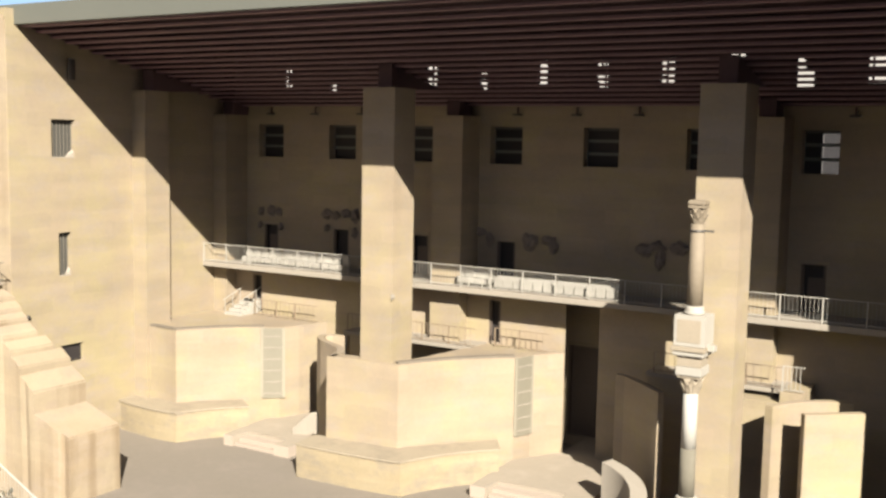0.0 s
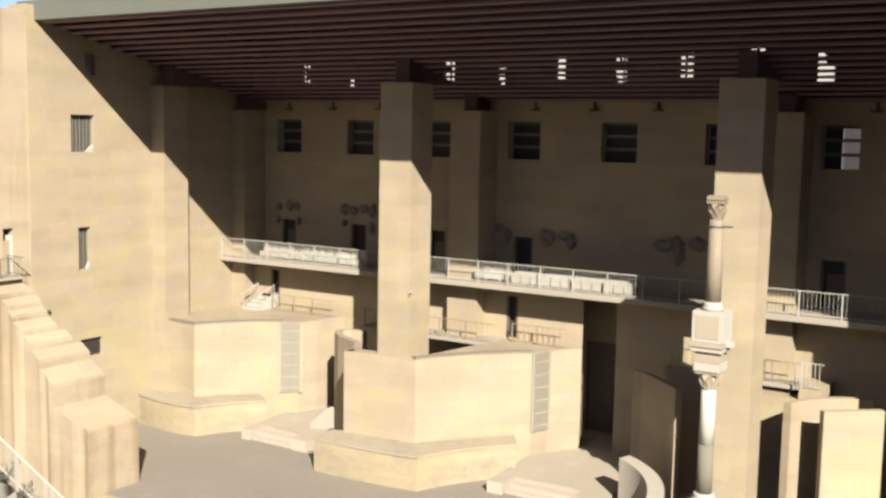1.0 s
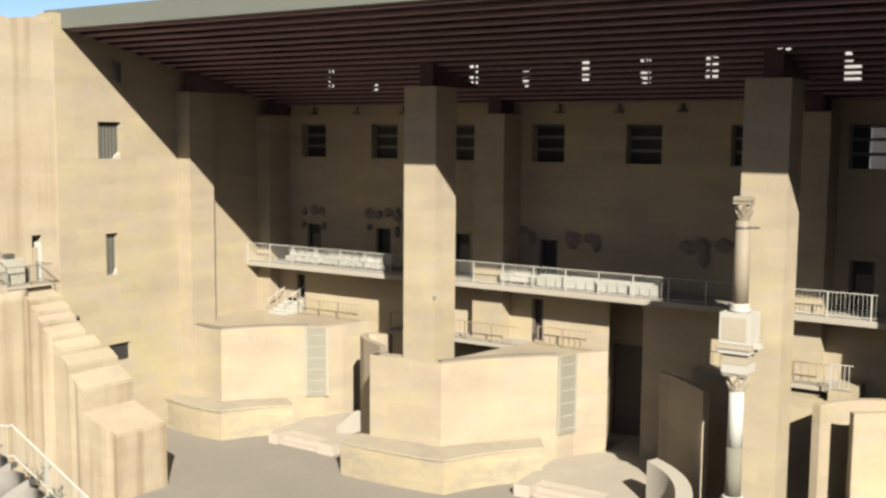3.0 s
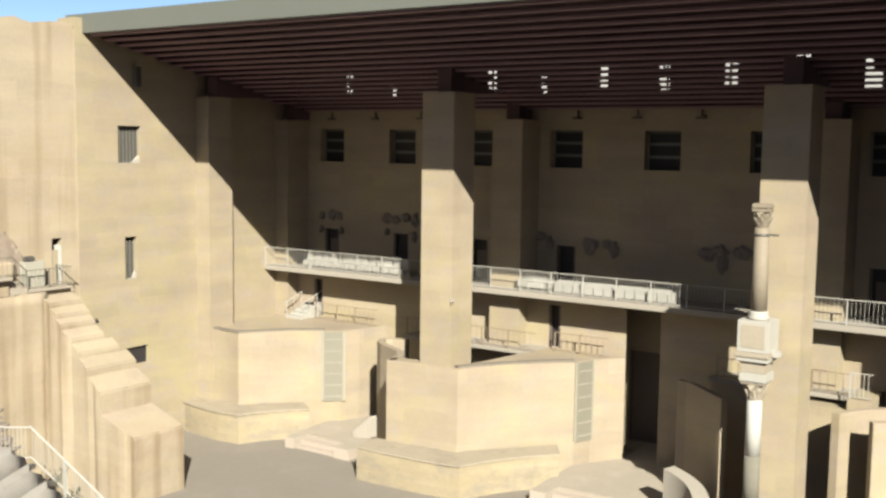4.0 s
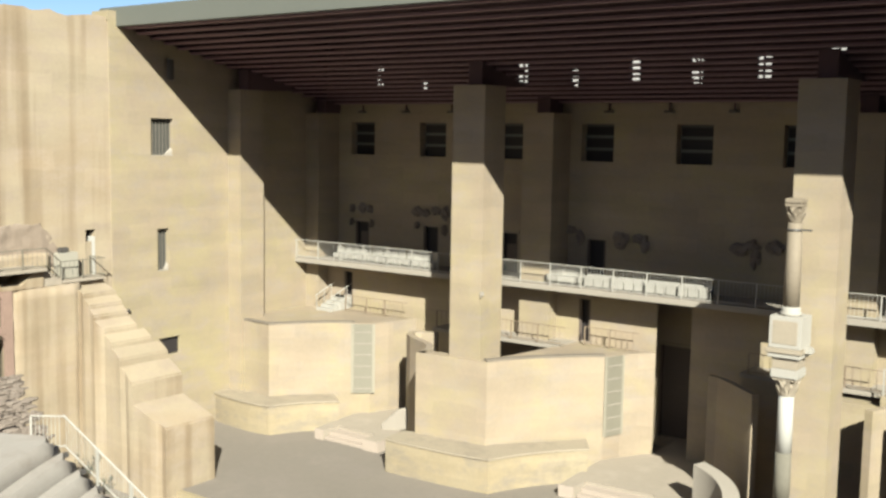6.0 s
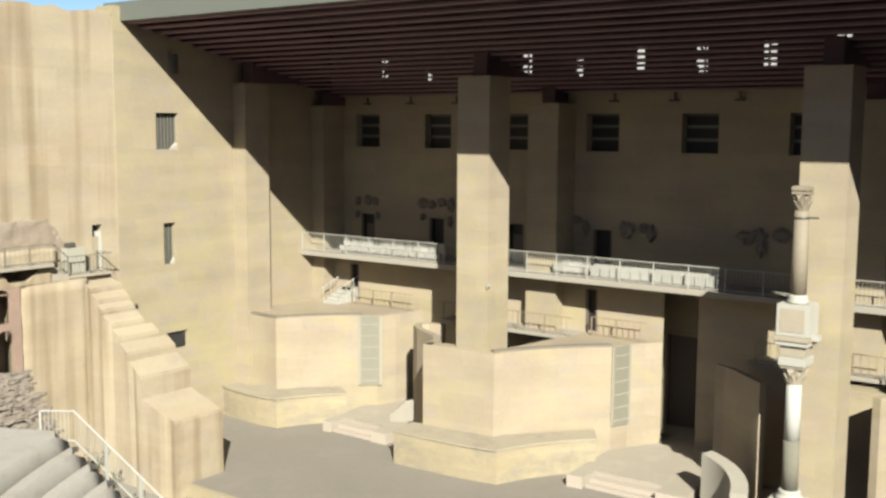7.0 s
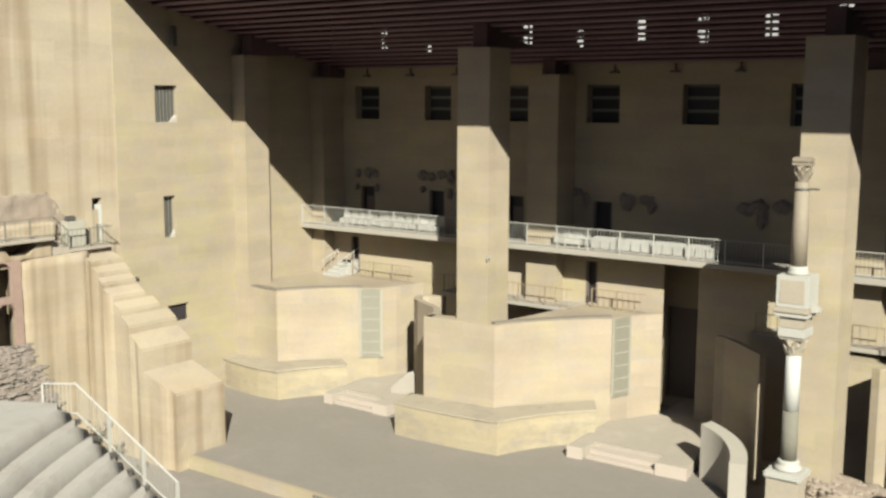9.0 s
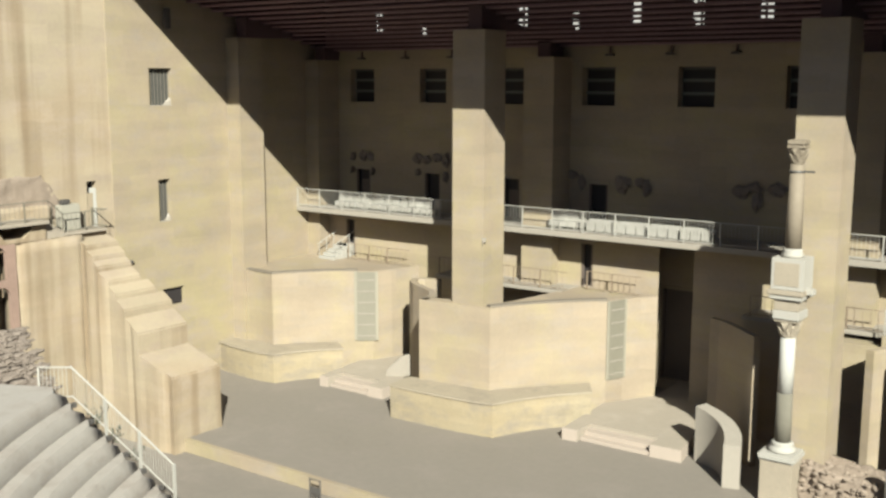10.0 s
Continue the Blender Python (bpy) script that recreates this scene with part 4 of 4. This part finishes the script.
# reddish ruined wall with openings below the walkway
structure("reddish_wall", wall_sheet("x", -42.84, 0.25, (21.0, 26.0), (-0.6, 8.9), [(24.6, 25.55, 7.3, 8.85), (24.75, 25.65, 4.6, 7.0), (22.6, 24.0, 4.5, 7.5)]), REDDISH, "reddish ruined wall with dark openings", "ruined wall")
for y0, y1, z1, r in ((24.6, 25.55, 8.85, 0.47), (24.75, 25.65, 7.0, 0.44), (22.6, 24.0, 7.5, 0.7)):
    for y, side in ((y0, 1), (y1, -1)):
        curve = [(y + side * (r - r * math.cos(a)), z1 - r + r * math.sin(a)) for a in [math.pi / 2 * k / 8 for k in range(9)]]
        structure("arch_haunch", slab_yz([(y, z1)] + curve, -42.83, -42.61), REDDISH, "rounded haunch of an arched opening", "wall")
# unseen lid added over the cavity so the openings stay dark
structure("reddish_wall_lid", box((XL + 0.01, 21.0, 8.55), (-42.85, 25.99, 8.75)), OLDWALL, "unseen lid that keeps the cavity behind the openings dark", "ceiling")

# seating tiers beside the orchestra
CX, CY, R0, Z0 = -0.685, 31.1, 26.0, 3.86
A0, AR = math.radians(207.8), math.radians(207.37)
tier = thing("seating_tiers", (CX, CY, -0.6), "curved tiers of pale grey stone seats", "seating")
for k in range(-5, 7):
    r0, r1 = R0 + 0.52 * k, R0 + 0.52 * (k + 1) + (2.5 if k == 6 else 0.0)
    z = Z0 + 0.48 * (k + 1) - 0.05
    ring = [A0 + math.radians(25) * i / 22 for i in range(23)]
    outline = [(r0 * math.cos(a), r0 * math.sin(a)) for a in ring] + [((r1 + 0.02) * math.cos(a), (r1 + 0.02) * math.sin(a)) for a in reversed(ring)]
    bm = prism(outline, 0.0, z + 0.6)
    for v in bm.verts:
        q = math.hypot(v.co.x, v.co.y)
        if v.co.z > z + 0.5 and q < r0 + 0.1:
            v.co.x, v.co.y = v.co.x * (r0 + 0.15) / q, v.co.y * (r0 + 0.15) / q
        elif v.co.z < 0.1 and q < r0 + 0.1:
            v.co.x, v.co.y, v.co.z = v.co.x * (r0 - 0.06) / q, v.co.y * (r0 - 0.06) / q, z - 0.02
    nose = [e for e in bm.edges if all(v.co.z > z + 0.5 and math.hypot(v.co.x, v.co.y) < r0 + 0.2 for v in e.verts)]
    bmesh.ops.bevel(bm, geom=nose, offset=0.30, segments=4, affect="EDGES")
    for face in bm.faces:
        face.smooth = abs(face.normal.z) < 0.97
    part("stone_tier", bm, SEAT, tier)
    if -3 <= k <= 5:
        d = Vector((math.cos(A0), math.sin(A0), 0))
        q = d * (r0 + 0.36)
        # solid dark block, coloured like the shade of a hole
        o = part("drain_block", box((-0.07, -0.07, 0), (0.07, 0.07, 0.13)), DARK, tier, "small dark block standing in for a shaded hole at a seat row end")
        o.matrix_basis = Matrix.Translation((q.x, q.y, z + 0.48))


def aisle_rail(k0, k1, label):
    d = Vector((math.cos(AR), math.sin(AR), 0))
    at = lambda k: Vector((CX, CY, 0)) + d * (R0 + 0.52 * k) + Vector((0, 0, Z0 + 0.48 * k))
    p, q = at(k0), at(k1)
    r = thing("aisle_railing", tuple(p), label, "railing", "aisle railings")
    run = q - p
    part("top_rail", add_tube(bmesh.new(), (0, 0, 1.02), run + Vector((0, 0, 1.02)), 0.03), WHITE, r)
    part("bottom_rail", add_tube(bmesh.new(), (0, 0, 0.12), run + Vector((0, 0, 0.12)), 0.022), WHITE, r)
    part("post", box((-0.035, -0.035, -0.1), (0.035, 0.035, 1.04)), WHITE, r)
    for i in range(1, 13):
        c = run * (i / 13)
        part("baluster", add_tube(bmesh.new(), c + Vector((0, 0, 0.12)), c + Vector((0, 0, 1.02)), 0.008, 5), WHITE, r)
    return r


for k in (0, 2, 4):
    aisle_rail(k, k + 2, "white steel railing down the seating aisle")
d = Vector((math.cos(AR), math.sin(AR), 0)) * (R0 + 0.52 * 6)
rail_panel("aisle_railing", 0.95, 1.0, WHITE, "white steel railing at the head of the aisle", "aisle railings", (CX + d.x - 0.78, CY + d.y - 0.55, Z0 + 0.48 * 6 - 0.02), 35, 0.11, 0.01)

# ruined upper tiers of rough stone beyond the railing
RIGHT, AHEAD = Vector((0.808, 0.589)), Vector((-0.589, 0.808))
def tier_spots(seed, across, layers, jitter):
    """Six uneven courses that run back beside the aisle, each set behind the one below."""
    r = random.Random(seed)
    out = []
    for c in range(6):
        edge = -13.85 - 0.34 * c
        for k in range(layers):
            for i in range(across):
                u = edge - 2.4 * i / across + r.uniform(-jitter, jitter)
                v = 35.9 + 0.33 * c + 0.87 * (u - edge) + 0.05 * k + r.uniform(-0.06, 0.06)
                p = RIGHT * u + AHEAD * v
                out.append((p.x, p.y, COURSE + 0.36 * c + 0.36 * k / layers + r.uniform(-0.04, 0.04)))
    return out


COURSE = 4.95
rubble("ruined_tiers", tier_spots(21, 10, 4, 0.1), "ruined tiers of rough brown stones", RUBBLE, 22, 0.09, 0.21, 77)
bm = bmesh.new()
rnd = random.Random(23)
for p in tier_spots(24, 26, 5, 0.08):
    s = rnd.uniform(0.04, 0.12)
    turn = pose(*p, rnd.uniform(-20, 20), rnd.uniform(-20, 20), rnd.uniform(0, 360))
    made = bmesh.ops.create_icosphere(bm, subdivisions=1, radius=1.0, matrix=turn @ Matrix.Diagonal((s * rnd.uniform(1.0, 1.8), s, s * rnd.uniform(0.5, 0.9), 1)))
    for q in made["verts"]:
        q.co += noise.noise_vector(q.co * 7.0) * s * 0.35
tagged(finish("small_rubble", bm, RUBBLE), "small broken stones lying among the ruined tiers", "rubble", kind="stuff")
bank = [RIGHT * (-13.6 * v / 36.9 + d) + AHEAD * v for v, d in ((35.9, -0.9), (38.3, -2.2), (38.3, -7.0), (33.4, -7.0))]
structure("ruin_bank", prism([tuple(p) for p in bank], -0.7, [4.8, 6.8, 6.9, 4.9]), RUBBLE, "bank of earth and rubble under ruined tiers", "ground")

fixture = thing("wall_floodlight", (XL, 35.85, 18.85), "small dark floodlight on the side wall under the roof", "lamp")
part("bracket", box((0.0, -0.05, 0.1), (0.25, 0.05, 0.2)), DARK, fixture)
part("housing", box((0.14, -0.16, -0.1), (0.4, 0.16, 0.95), 0.04), DARK, fixture)
part("lens", box((0.2, -0.12, 0.951), (0.34, 0.12, 0.99)), GREYBOX, fixture)

# the seating on which the eye stands
seats = thing("cavea", (-18.9, 28.0, -0.6), "weathered grey stone seating rising before the stage", "seating")
for k in range(34):
    r0, r1 = 11.0 + 0.75 * k, 11.75 + 0.75 * k
    ring = [math.radians(-100 + 100 * i / 26) for i in range(27)]
    outline = [(r0 * math.cos(a), r0 * math.sin(a)) for a in ring] + [((r1 + 0.02) * math.cos(a), (r1 + 0.02) * math.sin(a)) for a in reversed(ring)]
    part("stone_tier", prism(outline, 0.0, 0.6 + 0.4 + 0.465 * k), CAVEA, seats)

# dry shrubs at the aisle railing
def shrub(at, size, seed):
    r = random.Random(seed)
    s = thing("shrub", at, "small dark dry shrub growing at the seat ends", "plant", "shrubs")
    stems, leaves = bmesh.new(), bmesh.new()
    for k in range(7):
        a = r.uniform(0, 6.28)
        tip = Vector((math.cos(a) * size * 0.5, math.sin(a) * size * 0.5, size * r.uniform(0.6, 1.1)))
        add_tube(stems, (0, 0, 0), tip, 0.008, 4)
        for i in range(16):
            p = tip * r.uniform(0.35, 1.05) + Vector((r.uniform(-1, 1), r.uniform(-1, 1), r.uniform(-1, 1))) * size * 0.16
            u = Vector((r.uniform(-1, 1), r.uniform(-1, 1), r.uniform(-1, 1))).normalized() * 0.05
            w = u.orthogonal().normalized() * 0.022
            leaves.faces.new([leaves.verts.new(p + q) for q in (u * -1, w, u, w * -1)])
    part("stem", stems, RUBBLE, s)
    part("foliage", leaves, LEAF, s)
    return s


shrub((-26.15, 18.1, 5.75), 0.75, 1)
shrub((-25.6, 18.35, 5.35), 0.5, 2)
shrub((-25.0, 18.7, 4.8), 0.45, 3)

# the hillside into which the theatre is cut, closing the place behind the eye
bm = bmesh.new()
grid = []
for i in range(12):
    r = 55 + 13 * i
    row = []
    for k in range(41):
        a = math.radians(-165 + 4.4 * k)
        rise = 12 + 46 * min(1.0, i / 8) * (0.75 + 0.25 * math.sin(math.radians(4.4 * k)))
        z = -1.0 if i == 0 else rise + 3.0 * noise.noise(Vector((r * 0.03 * math.cos(a), r * 0.03 * math.sin(a), 0.3)))
        row.append(bm.verts.new((-18.9 + r * math.cos(a), 28 + r * math.sin(a), z)))
    grid.append(row)
for i in range(11):
    for k in range(40):
        bm.faces.new((grid[i][k], grid[i][k + 1], grid[i + 1][k + 1], grid[i + 1][k])).smooth = True
structure("hillside", bm, HILL, "dry grassy hillside behind the seating", "ground")

# added slope far behind the stage house; sunlit, it whitens the attic openings
bm = bmesh.new()
ridge = [(-0.9 + 0.05 * k, 0.112 + 0.008 * noise.noise(Vector((k * 0.6, 2.0, 0)))) for k in range(21)]
foot = [bm.verts.new((380 * u, 380, -0.8)) for u, e in ridge]
crest = [bm.verts.new((460 * u, 460, EYE + 460 * e)) for u, e in ridge]
for k in range(20):
    bm.faces.new((foot[k], foot[k + 1], crest[k + 1], crest[k]))
structure("backdrop", bm, PALEDROP, "added pale sunlit slope that whitens the attic openings", "backdrop")
